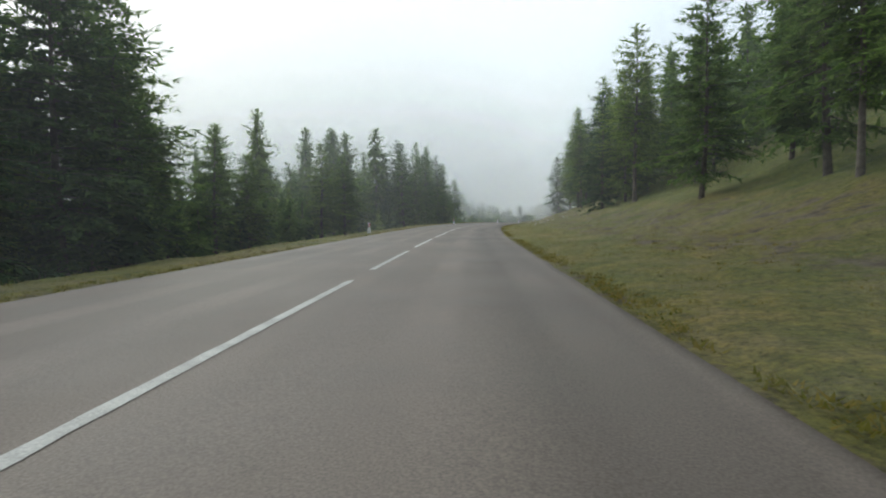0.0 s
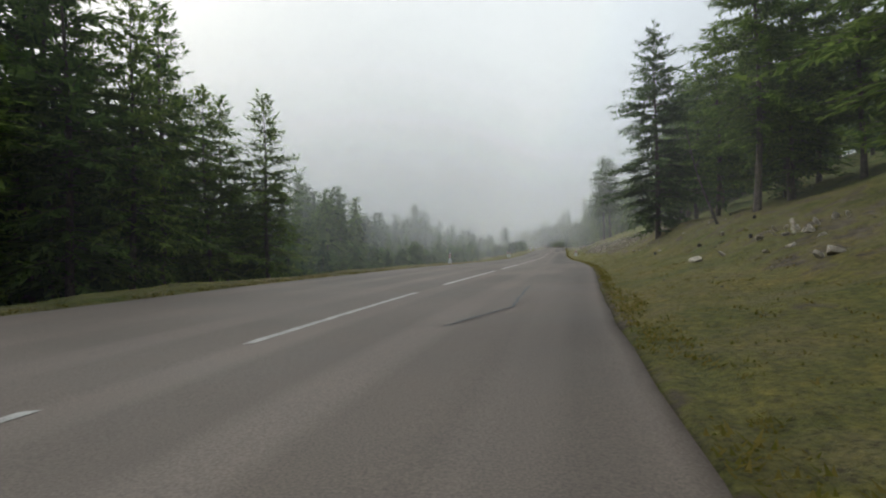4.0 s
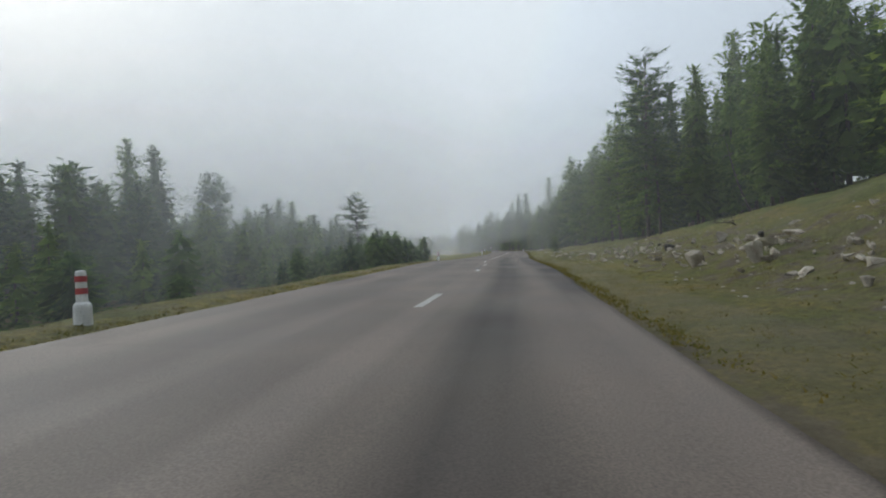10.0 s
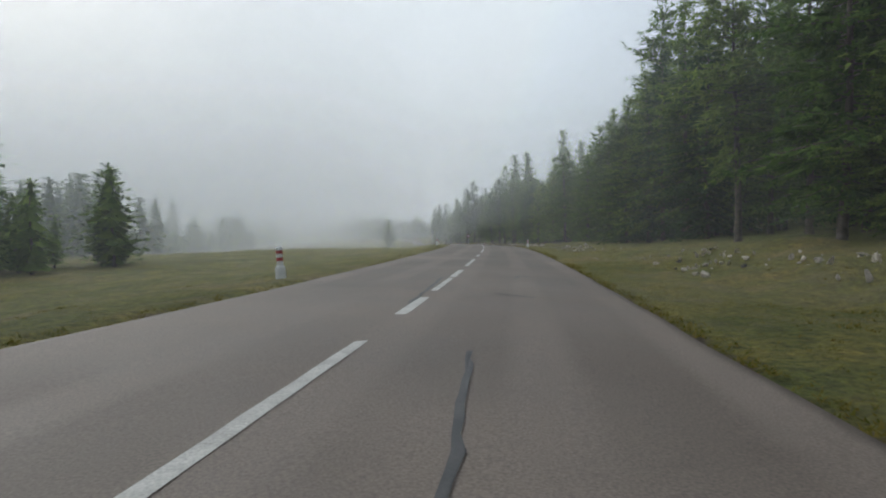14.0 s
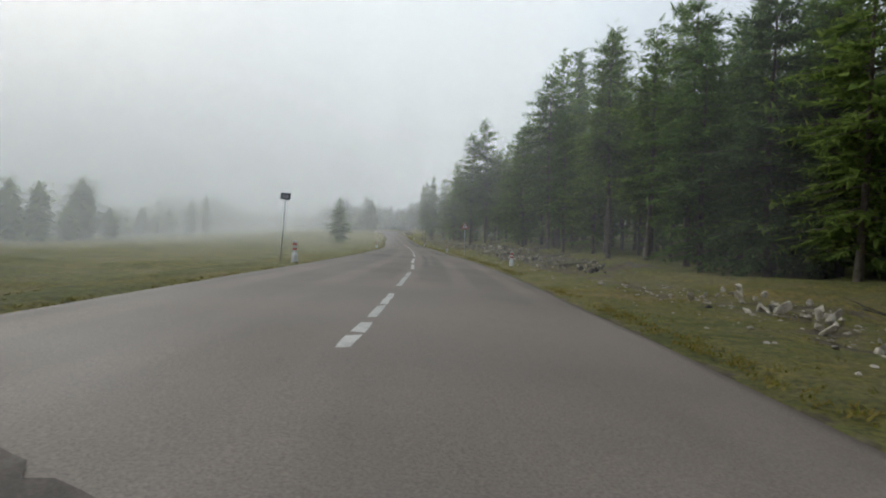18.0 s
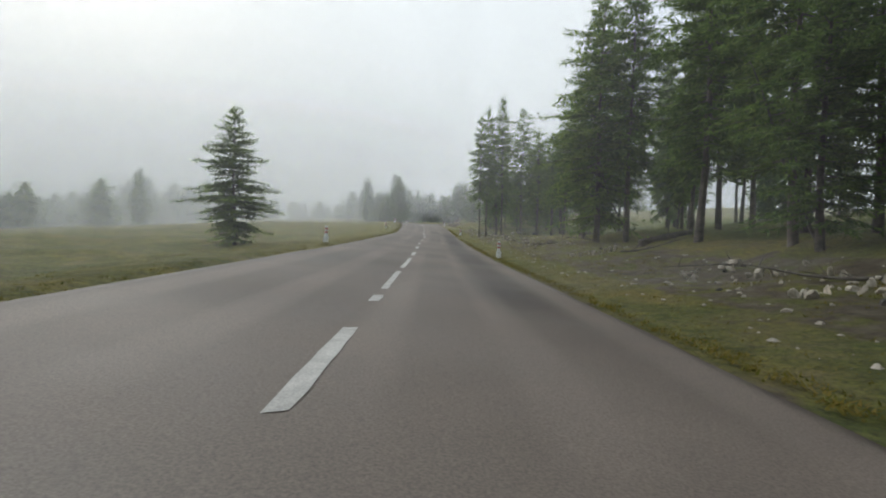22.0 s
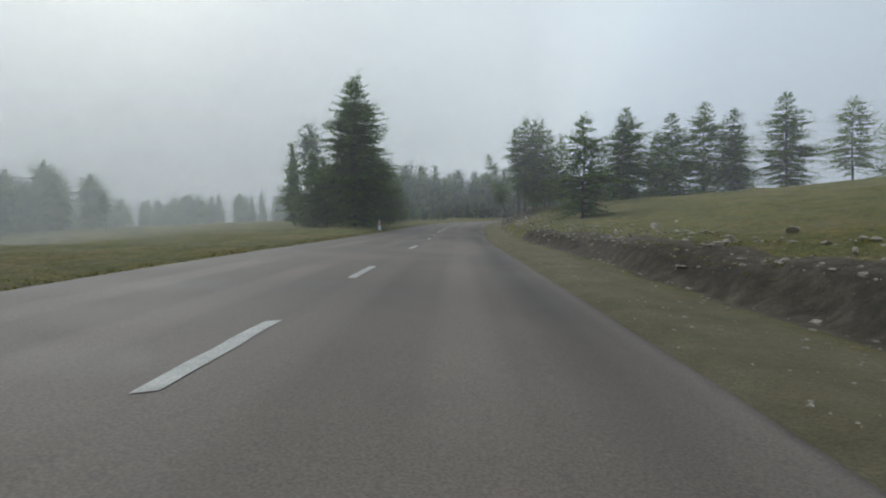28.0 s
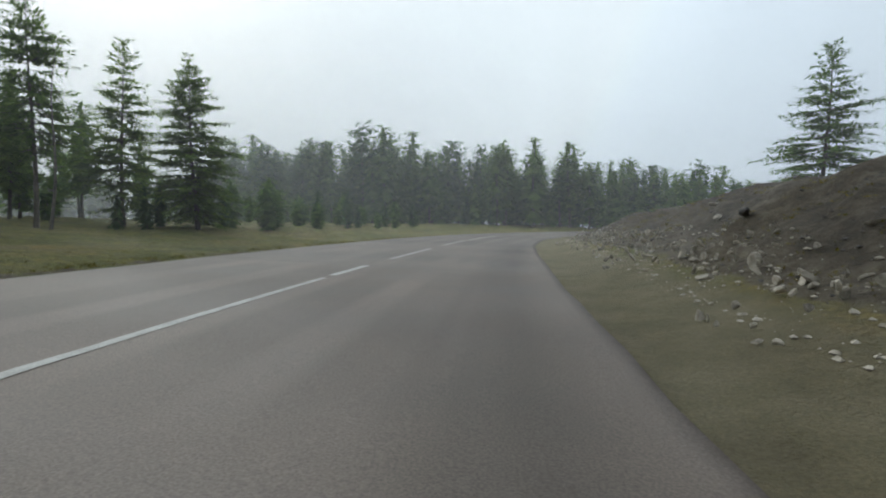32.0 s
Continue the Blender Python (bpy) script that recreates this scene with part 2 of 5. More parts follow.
def make_ground():
    m, nt, p = material("meadow", 0.95)
    grass = ramp_node(nt, noise_node(nt, 0.16, 6, 0.65).outputs["Fac"], [(0.3, (0.104, 0.124, 0.020)), (0.5, (0.180, 0.164, 0.034)), (0.7, (0.235, 0.180, 0.058))])
    pale = ramp_node(nt, noise_node(nt, 0.9, 4, 0.6).outputs["Fac"], [(0.42, (0.8, 0.86, 0.8)), (0.6, (1.12, 1.06, 1.0))])
    tuft = ramp_node(nt, noise_node(nt, 4.5, 5, 0.7).outputs["Fac"], [(0.3, (0.45, 0.50, 0.42)), (0.55, (1.02, 1.0, 0.95)), (0.7, (1.42, 1.36, 1.2))])
    c = mix_node(nt, 1.0, mix_node(nt, 1.0, grass.outputs[0], pale.outputs[0], "MULTIPLY"), tuft.outputs[0], "MULTIPLY")
    fleck = ramp_node(nt, noise_node(nt, 13, 4, 0.75).outputs["Fac"], [(0.34, (0.42, 0.40, 0.36)), (0.5, (1.0, 1.0, 1.0)), (0.68, (1.35, 1.3, 1.15))])
    c = mix_node(nt, 0.9, c, fleck.outputs[0], "MULTIPLY")
    dry = ramp_node(nt, noise_node(nt, 0.55, 6, 0.7).outputs["Fac"], [(0.48, (0, 0, 0)), (0.66, (0.5, 0.5, 0.5))])
    c = mix_node(nt, dry.outputs[0], c, mix_node(nt, 1.0, (0.225, 0.172, 0.085), fleck.outputs[0], "MULTIPLY"))
    dirt = ramp_node(nt, noise_node(nt, 2.2, 7, 0.7).outputs["Fac"], [(0.3, (0.050, 0.038, 0.024)), (0.5, (0.112, 0.087, 0.054)), (0.7, (0.215, 0.176, 0.118))])
    f = nt.nodes.new("ShaderNodeMath")
    f.operation = "ADD"
    nt.links.new(attribute(nt, "bare"), f.inputs[0])
    nz = nt.nodes.new("ShaderNodeMath")
    nz.operation = "MULTIPLY_ADD"
    nz.inputs[1].default_value, nz.inputs[2].default_value = 1.6, -0.8
    nt.links.new(noise_node(nt, 0.9, 5, 0.7).outputs["Fac"], nz.inputs[0])
    nt.links.new(nz.outputs[0], f.inputs[1])
    fr = ramp_node(nt, f.outputs[0], [(0.42, (0, 0, 0)), (0.62, (1, 1, 1))])
    c = mix_node(nt, fr.outputs[0], c, dirt.outputs[0])
    sand = ramp_node(nt, noise_node(nt, 0.8, 6, 0.7).outputs["Fac"], [(0.3, (0.155, 0.128, 0.066)), (0.5, (0.212, 0.176, 0.098)), (0.7, (0.265, 0.222, 0.135))])
    grit = ramp_node(nt, noise_node(nt, 30, 3).outputs["Fac"], [(0.3, (0.75, 0.75, 0.75)), (0.7, (1.2, 1.2, 1.2))])
    c = mix_node(nt, attribute(nt, "sand"), c, mix_node(nt, 1.0, sand.outputs[0], grit.outputs[0], "MULTIPLY"))
    wet = ramp_node(nt, attribute(nt, "humus"), [(0.0, (1, 1, 1)), (1.0, (0.34, 0.31, 0.30))])
    c = mix_node(nt, 1.0, c, wet.outputs[0], "MULTIPLY")
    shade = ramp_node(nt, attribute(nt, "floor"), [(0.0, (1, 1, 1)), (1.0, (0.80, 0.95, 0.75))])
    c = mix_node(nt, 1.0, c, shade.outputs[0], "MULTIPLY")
    nt.links.new(c, p.inputs["Base Color"])
    bump_node(nt, p, noise_node(nt, 7, 6, 0.75).outputs["Fac"], 1.0, 0.2)
    return m


def make_needles(name, a, b):
    m = bpy.data.materials.new(name)
    m.use_nodes = True
    nt = m.node_tree
    nt.nodes.clear()
    out = nt.nodes.new("ShaderNodeOutputMaterial")
    d, t, mx = nt.nodes.new("ShaderNodeBsdfDiffuse"), nt.nodes.new("ShaderNodeBsdfTranslucent"), nt.nodes.new("ShaderNodeMixShader")
    g = nt.nodes.new("ShaderNodeNewGeometry")
    info = nt.nodes.new("ShaderNodeObjectInfo")
    c = ramp_node(nt, g.outputs["Random Per Island"], [(0.0, a), (1.0, b)]).outputs[0]
    rr = ramp_node(nt, info.outputs["Random"], [(0.0, (0.72, 0.80, 0.82)), (1.0, (1.22, 1.15, 1.05))])
    c = mix_node(nt, 1.0, c, rr.outputs[0], "MULTIPLY")
    nt.links.new(c, d.inputs[0])
    nt.links.new(c, t.inputs[0])
    mx.inputs[0].default_value = 0.48
    nt.links.new(d.outputs[0], mx.inputs[1])
    nt.links.new(t.outputs[0], mx.inputs[2])
    nt.links.new(mx.outputs[0], out.inputs[0])
    return m


def make_mist():
    m = bpy.data.materials.new("mist")
    m.use_nodes = True
    nt = m.node_tree
    nt.nodes.clear()
    out = nt.nodes.new("ShaderNodeOutputMaterial")
    clear, d, t = nt.nodes.new("ShaderNodeBsdfTransparent"), nt.nodes.new("ShaderNodeBsdfDiffuse"), nt.nodes.new("ShaderNodeBsdfTranslucent")
    both, mx = nt.nodes.new("ShaderNodeMixShader"), nt.nodes.new("ShaderNodeMixShader")
    for s in (d, t):
        s.inputs[0].default_value = (0.925, 0.93, 0.955, 1)
    both.inputs[0].default_value = 0.5
    nt.links.new(d.outputs[0], both.inputs[1])
    nt.links.new(t.outputs[0], both.inputs[2])
    nt.links.new(attribute(nt, "thick"), mx.inputs[0])
    nt.links.new(clear.outputs[0], mx.inputs[1])
    nt.links.new(both.outputs[0], mx.inputs[2])
    nt.links.new(mx.outputs[0], out.inputs[0])
    return m


ASPHALT, GROUND, MIST = make_asphalt(), make_ground(), make_mist()
PAINT = two_tone("road_paint", (0.36, 0.34, 0.31), (0.50, 0.48, 0.44), 3.0, 40.0, 0.7, 0.2, 0.004)
TAR = two_tone("tar", (0.022, 0.022, 0.024), (0.045, 0.043, 0.043), 2.0, 50.0, 0.6, 0.3, 0.005)
ROCK = two_tone("rock", (0.29, 0.25, 0.19), (0.54, 0.48, 0.39), 2.5, 25.0, 0.9, 0.6, 0.03, 0.0, 0.3)
DARK_ROCK = two_tone("dark_rock", (0.06, 0.055, 0.05), (0.14, 0.125, 0.11), 2.5, 25.0, 0.9, 0.6, 0.03, 0.0, 0.3)
BARK = two_tone("bark", (0.070, 0.055, 0.044), (0.15, 0.122, 0.10), 3.0, 30.0, 0.95, 0.8, 0.03)
DEADWOOD = two_tone("deadwood", (0.075, 0.062, 0.050), (0.17, 0.15, 0.125), 3.0, 40.0, 0.95, 0.6, 0.02)
LARCH = make_needles("larch_needles", (0.080, 0.130, 0.034), (0.215, 0.290, 0.075))
SPRUCE = make_needles("spruce_needles", (0.052, 0.086, 0.038), (0.115, 0.170, 0.062))
BLADES = make_needles("grass_blades", (0.105, 0.110, 0.020), (0.215, 0.170, 0.050))
WHITE = two_tone("white_paint", (0.66, 0.66, 0.63), (0.80, 0.80, 0.78), 5.0, 40.0, 0.6, 0.15, 0.004, 0.0, 0.06)
RED = two_tone("red_paint", (0.30, 0.028, 0.030), (0.40, 0.040, 0.040), 8.0, 50.0, 0.5, 0.1, 0.003)
BLACK = two_tone("black_paint", (0.015, 0.015, 0.016), (0.03, 0.03, 0.03), 8.0, 50.0, 0.5, 0.0)
STEEL = two_tone("galvanised_steel", (0.35, 0.36, 0.37), (0.50, 0.51, 0.52), 6.0, 60.0, 0.45, 0.1, 0.002, 0.6)
SLATE = two_tone("dark_blue_plate", (0.035, 0.05, 0.07), (0.06, 0.08, 0.10), 8.0, 60.0, 0.5, 0.0)


# ---- the lie of the land ----
ROAD_PTS = np.array(ROAD)


def catmull(pts, step):
    out = []
    for i in range(1, len(pts) - 2):
        p0, p1, p2, p3 = pts[i - 1:i + 3]
        n = max(2, int(np.linalg.norm(p2 - p1) / step))
        for u in np.arange(n) / n:
            out.append(0.5 * (2 * p1 + (p2 - p0) * u + (2 * p0 - 5 * p1 + 4 * p2 - p3) * u * u + (3 * p1 - p0 - 3 * p2 + p3) * u ** 3))
    return np.array(out)


LINE = catmull(ROAD_PTS, 1.0)                     # the centre line, a point about every metre
TAN = np.gradient(LINE[:, :2], axis=0)
TAN /= np.linalg.norm(TAN, axis=1)[:, None]
NRM = np.stack([TAN[:, 1], -TAN[:, 0]], 1)        # to the right
KEY_Y = LINE[:, 1]
Y_RW = [0, 48, 90, 160, 190, 215, 270, 305, 360, 430, 500, 525, 555, 600, 675, 705, 735, 760, 800]
RW = [5.0, 5.3, 5.4, 5.2, 4.8, 4.4, 4.35, 4.9, 4.4, 4.95, 4.95, 4.5, 4.7, 4.05, 4.4, 4.2, 5.6, 6.0, 5.6]
LW = [5.6, 5.9, 6.7, 5.6, 5.1, 4.9, 4.5, 4.8, 3.7, 4.2, 4.4, 4.0, 4.1, 3.6, 4.9, 5.2, 5.3, 5.2, 5.2]
R_AT = np.array([6, 9, 12, 15, 20, 30, 50, 90], float)
L_AT = np.array([6, 8, 11, 16, 25, 45, 80, 150], float)
HILL_A = {-80: (0, .3, 1.0, 1.9, 3.8, 8, 15, 26), 60: (0, .2, .6, 1.3, 3.2, 7.5, 15, 26), 110: (0, .3, 1.1, 2.1, 4.2, 8, 15, 26), 150: (0, .8, 2.6, 3.4, 5, 8.5, 15, 26),
          210: (0, .5, 1.8, 3.0, 5, 9, 16, 27), 250: (0, .3, 1.6, 3, 5, 9, 16, 27), 297: (-.1, 0, .6, 1.7, 3, 5.5, 11, 22)}
HILL_B = {325: (-.1, -.1, .2, 1.0, 2.2, 4.5, 10, 20), 370: (-.1, 0, .4, 1, 2, 3, 8, 18), 410: (-.1, -.1, .3, .7, 1.2, 2.5, 7, 16), 455: (.05, .15, .4, .6, 1.1, 2.2, 6, 14),
          490: (.1, .45, .85, 1.15, 1.6, 2.5, 6, 14), 508: (.3, 1.0, 1.45, 1.7, 2.1, 2.8, 6, 14), 545: (0, .4, 1.1, 1.9, 2.9, 4.2, 8, 16), 580: (0, .3, 1.0, 1.7, 2.5, 4, 8, 15)}
HILL_C = {622: (-.2, -.1, .0, .2, .8, 2, 5, 10), 672: (-.05, -.15, .25, .5, 1.1, 2.4, 5, 8), 700: (-.05, -.1, .3, .6, 1.1, 2.5, 5, 8), 737: (-.05, -.05, .3, .6, 1.2, 3, 5.4, 9),
          752: (0, .1, .7, 1.1, 1.9, 3.6, 6, 10), 764: (0, .7, 2.5, 3.2, 3.7, 4.6, 6.2, 10), 774: (0, .8, 2.8, 3.5, 4.0, 4.8, 6.2, 10), 787: (0, .7, 2.3, 3.0, 3.5, 4.4, 6, 9), 806: (0, .5, 1.6, 2.2, 2.7, 3.6, 5, 8), 830: (0, .4, 1.2, 1.7, 2.2, 3.0, 4.4, 7),
          910: (0, .2, .4, .6, 1, 1.5, 2, 3)}
VALE = {-80: (-.02, -.12, -.6, -1.3, -2.2, -3, -4, -5), 120: (-.02, -.1, -.6, -1.3, -2, -3, -4, -5), 165: (-.02, -.1, -.8, -2.4, -4.2, -5.5, -6.5, -7), 220: (-.02, -.08, -.6, -2.2, -4, -5.5, -6.5, -7), 260: (-.03, -.2, -1.0, -2.4, -4, -5.5, -6.5, -7), 320: (-.04, -.25, -.9, -1.8, -3, -5, -6, -7),
        415: (-.1, -.3, -.9, -1.2, -1.6, -2.3, -3, -4), 575: (-.1, -.4, -1.1, -1.8, -2.2, -2.8, -3.5, -5), 665: (-.1, -.3, -.8, -1.2, -1.6, -2.5, -4, -7),
        725: (.1, .25, .2, -.1, -.9, -2, -3.5, -6), 790: (0, .05, .2, .4, .8, .8, .5, -1), 910: (0, 0, 0, 0, 0, 0, 0, 0)}
HILL = {**HILL_A, **HILL_B, **HILL_C}


def bilinear(table, stations, y, d):
    keys = np.array(sorted(table), float)
    vals = np.array([table[k] for k in sorted(table)], float)
    per = np.stack([np.interp(y, keys, vals[:, j]) for j in range(len(stations))], -1)
    st = np.concatenate([[0], stations])
    per = np.concatenate([np.zeros((len(y), 1)), per], 1)
    j = np.clip(np.searchsorted(st, d, side="right") - 1, 0, len(st) - 2)
    u = np.clip((d - st[j]) / (st[j + 1] - st[j]), 0, 1.6)
    r = np.arange(len(y))
    return per[r, j] * (1 - u) + per[r, j + 1] * u


def lumps(x, y):
    """Uneven ground, a few centimetres to decimetres."""
    return (0.10 * np.sin(x * 0.61 + 1.3 * np.sin(y * 0.23)) + 0.10 * np.sin(y * 0.47 + 1.7 * np.sin(x * 0.31)) + 0.05 * np.sin(x * 1.7 + y * 1.1) + 0.05 * np.sin(y * 1.9 - x * 1.3))


LANE_Y = [0, 40, 80, 120, 160, 200, 240, 320, 360, 400, 440, 480, 560, 600, 640, 680, 720, 760, 800]
LANE = [2.76, 3.17, 3.86, 4.1, 3.55, 2.81, 2.33, 2.18, 1.78, 1.62, 1.49, 1.11, 1.19, 1.32, 1.78, 2.52, 3.21, 4.28, 4.6]     # middle of the driven lane
FALL_Y = [0, 200, 350, 430, 490, 550, 610, 660, 740, 800]
FALL = [0.0, 0.010, 0.028, 0.045, 0.063, 0.070, 0.070, 0.058, 0.033, 0.028]      # the whole slope falls to the right


def fall(y, d, reach=32):
    return -np.interp(y, FALL_Y, FALL) * (np.clip(d, -reach, 120) - np.interp(y, LANE_Y, LANE))


BANK_Y = [0, 62, 90, 125, 165, 225, 250, 290, 330, 525, 555, 615, 660, 670, 700, 735, 765, 810]
BANK = [0, 0.004, 0.036, 0.036, 0.01, 0.01, 0.025, 0.025, 0.0, 0.0, 0.045, 0.045, 0.015, 0.015, 0.04, 0.045, 0.03, 0.0]


def rise(y, d):
    """The height over the road at d metres to the right (negative: left) of the centre line, y along the way."""
    y, d = np.broadcast_arrays(np.asarray(y, float), np.asarray(d, float))
    y, d = y.ravel(), d.ravel()
    rw, lw = np.interp(y, Y_RW, RW), np.interp(y, Y_RW, LW)
    right = bilinear(HILL, R_AT, y, np.maximum(d, 0) - rw + 5.2)
    left = bilinear(VALE, L_AT, y, np.maximum(-d, 0) - lw + 5.2)
    left = left + np.interp(y, BANK_Y, BANK) * np.clip(-d, 0, lw + 1.5)
    return np.where(d > 0, right, left) + fall(y, d)


MEAN_N = np.array([0.995, -0.10])


def spot(i, d):
    """World x, y at d metres right of point i of the centre line; far out the cross lines run parallel."""
    near = np.clip(d, -45, 45)
    return LINE[i, :2] + NRM[i] * near + MEAN_N * (d - near)


def scatter(y, d):
    """World x, y at y along the way and d to the right, between the points of the centre line too."""
    i = along(y)
    return spot(i, d) + TAN[i] * (y - KEY_Y[i])


def along(y):
    return int(np.argmin(abs(KEY_Y - y)))


def place(y, d):
    i = along(y)
    return (*spot(i, d), LINE[i, 2])


def lateral(x, y):
    """The nearest point of the centre line and the distance to the right of it."""
    k = int(np.argmin((LINE[:, 0] - x) ** 2 + (LINE[:, 1] - y) ** 2))
    d = float((np.array([x, y]) - LINE[k, :2]) @ NRM[k])
    return k, d


def rough(x, y, d, out):
    """Broken ground: swells in the grass, sods and hollows on the bank."""
    w = min(max(out - 0.8, 0) / 5, 1)
    z = w * float(lumps(x, y))
    if d > 0 and out < 40:
        z += w * (0.22 * noise.noise((x * 0.55, y * 0.55, 3)) + 0.16 * abs(noise.noise((x * 1.3, y * 1.3, 7))))
        if y > 752 and out > 2.5:
            z += min(1, (out - 2.5) / 2, max(0, 11 - out) / 3) * (0.35 * noise.noise((x * 0.9, y * 0.9, 12)) + 0.2 * abs(noise.noise((x * 2.1, y * 2.1, 3))))
        if 640 < y < 760:
            # the edge of the meadow above the sandy shoulder
            u = min(1.0, max(0.0, (out - 3.3 - 0.5 * noise.noise((y * 0.25, 2, 2)) - 0.25 * noise.noise((y * 1.1, 6, 2))) / 0.55)) * min(1.0, (y - 640) / 20, (760 - y) / 12)
            z += 0.68 * u * u * (3 - 2 * u)
    elif out < 25:
        z += w * 0.12 * noise.noise((x * 0.7, y * 0.7, 5))
    return z


def land(x, y):
    k, d = lateral(x, y)
    out = d - np.interp(KEY_Y[k], Y_RW, RW) if d > 0 else -d - np.interp(KEY_Y[k], Y_RW, LW)
    return LINE[k, 2] + float(rise(KEY_Y[k], d)[0]) + rough(x, y, d, out)


def mesh_of(name, verts, faces, mat, smooth=False, attrs=None):
    me = bpy.data.meshes.new(name)
    me.from_pydata([tuple(map(float, v)) for v in verts], [], [tuple(map(int, f)) for f in faces])
    if mat:
        me.materials.append(mat)
    for key, vals in (attrs or {}).items():
        me.attributes.new(key, "FLOAT", "POINT").data.foreach_set("value", np.asarray(vals, np.float32))
    if smooth:
        me.polygons.foreach_set("use_smooth", [True] * len(me.polygons))
    me.update()
    return me


def grid_faces(rows, cols):
    r, c = np.meshgrid(np.arange(rows - 1), np.arange(cols - 1), indexing="ij")
    a = (r * cols + c).ravel()
    return np.stack([a, a + 1, a + cols + 1, a + cols], 1)


def make_terrain():
    idx = np.arange(0, len(LINE), 1)
    lat = np.concatenate([-np.array([420, 320, 240, 180, 140, 110, 90, 75, 62, 52, 45, 39, 34, 30, 26.5, 23.5, 21, 19, 17, 15.5, 14, 12.8, 11.7, 10.7, 9.8, 9, 8.3, 7.6, 7, 6.5, 6, 5.5, 5, 4.5, 4, 3]),
                          [0], np.array([3, 3.6, 4.2, 4.6, 5, 5.4, 5.8, 6.2, 6.6, 7, 7.5, 8, 8.6, 9.2, 9.8, 10.5, 11.2, 12, 12.8, 13.7, 14.7, 15.8, 17, 18.3, 19.7, 21.3, 23, 25, 27.5, 30.5, 34, 39, 45, 52, 62, 75, 95, 120, 160, 220, 300, 420])])
    verts, bare, floor, sand, humus = [], [], [], [], []
    for i in idx:
        y = KEY_Y[i]
        h = rise(np.full(len(lat), y), lat)
        rw, lw = np.interp(y, Y_RW, RW), np.interp(y, Y_RW, LW)
        for d, hh in zip(lat, h):
            x, yy = spot(i, d)
            out = d - rw if d > 0 else -d - lw
            z = LINE[i, 2] + hh + rough(x, yy, d, out)
            if out < 0.5:
                z -= 0.09 + (0.25 if out < -0.3 else 0.0)
            b = 0.5 if out < 0.35 else 0.12
            if d > 0 and out > 1.5:
                b = 0.24
                if 652 < y < 714 and 2.8 < out < 5.0:
                    b = 0.9
                if 756 < y < 850 and 2.9 < out < 8.5:
                    b = 0.85
                if 714 < y < 757 and 3.5 < out < 9:
                    b = 0.3
                if 160 < y < 345 and 3.5 < out < 10:
                    b = 0.47
                if 166 < y < 196 and 4 < out < 11:
                    b = 0.62
                if 196 < y < 222 and 4 < out < 8:
                    b = 0.8
                if 470 < y < 640 and 2.6 < out < 8.5:
                    b = 0.58 if y < 560 else 0.5
                if 395 < y < 470 and 3 < out < 6:
                    b = 0.46
                if -20 < y < 160 and 4 < out < 11:
                    b = 0.45
            wave = 0.6 * noise.noise((yy * 0.13, 1, 4))
            shoulder = min(1.0, max(0.0, (2.9 + wave - out) / 0.5)) if d > 0 and 630 < y < 830 else 0.0
            shoulder *= min(1.0, max(0.0, (y - 632) / 25)) * 0.92
            if d > 0 and 200 < y < 345 and out < 2.2:
                shoulder = 0.45
            damp = 0.0
            if d > 0 and 650 < y < 716:
                damp = max(0.0, 1 - abs(out - 3.75 - 0.5 * noise.noise((yy * 0.25, 2, 2))) / 0.75) * (0.75 + 0.6 * noise.noise((yy * 0.3, 4, 4)))
            elif d > 0 and 760 < y < 850 and 4.5 < out < 9:
                damp = 0.45 + 0.5 * noise.noise((yy * 0.35, out * 0.5, 4))
            humus.append(min(1.0, max(0.0, damp)))
            sand.append(shoulder)
            verts.append((x, yy, z))
            bare.append(b)
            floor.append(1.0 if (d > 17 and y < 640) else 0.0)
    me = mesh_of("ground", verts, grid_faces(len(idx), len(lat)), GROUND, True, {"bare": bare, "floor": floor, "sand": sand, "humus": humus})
    tagged(new("ground", me), "mossy green and straw-coloured grass ground with bare stony soil", "ground", kind="structure")


# darker bands worn and tarred along the lanes: from, to, metres right of the middle, half width, strength
TRACKS = [(-20, 70, 3.9, 0.9, 0.5), (60, 150, 4.3, 0.7, 0.45), (150, 235, 3.6, 1.2, 0.55), (150, 235, -2.6, 1.0, 0.35), (243, 330, 2.0, 0.6, 0.95), (262, 330, 4.1, 0.66, 1.0), (243, 300, -2.2, 0.8, 0.3),
          (296, 316, -1.6, 0.6, 0.5), (468, 500, 0.85, 0.16, 0.6), (468, 500, 1.65, 0.16, 0.6), (470, 520, -2.6, 1.0, 0.35), (500, 530, 3.2, 0.9, 0.4), (540, 615, 3.0, 0.75, 0.7), (600, 620, 1.4, 0.9, 0.35),
          (655, 720, 3.6, 0.55, 0.55), (720, 800, 4.3, 0.7, 0.45), (655, 690, 0.6, 0.7, 0.25)]


def track(y, d):
    w = 0.0
    for a, b, at, half, deep in TRACKS:
        if a < y < b:
            drift = 0.25 * noise.noise((y * 0.07, at, 2))
            u = max(0.0, 1.0 - abs(d - at - drift) / (half * 1.35))
            ends = min(1.0, (y - a) / 6, (b - y) / 8)
            w = max(w, deep * ends * min(1.0, 1.7 * u) * (0.72 + 0.5 * noise.noise((y * 0.22, at, 8))))
    return w


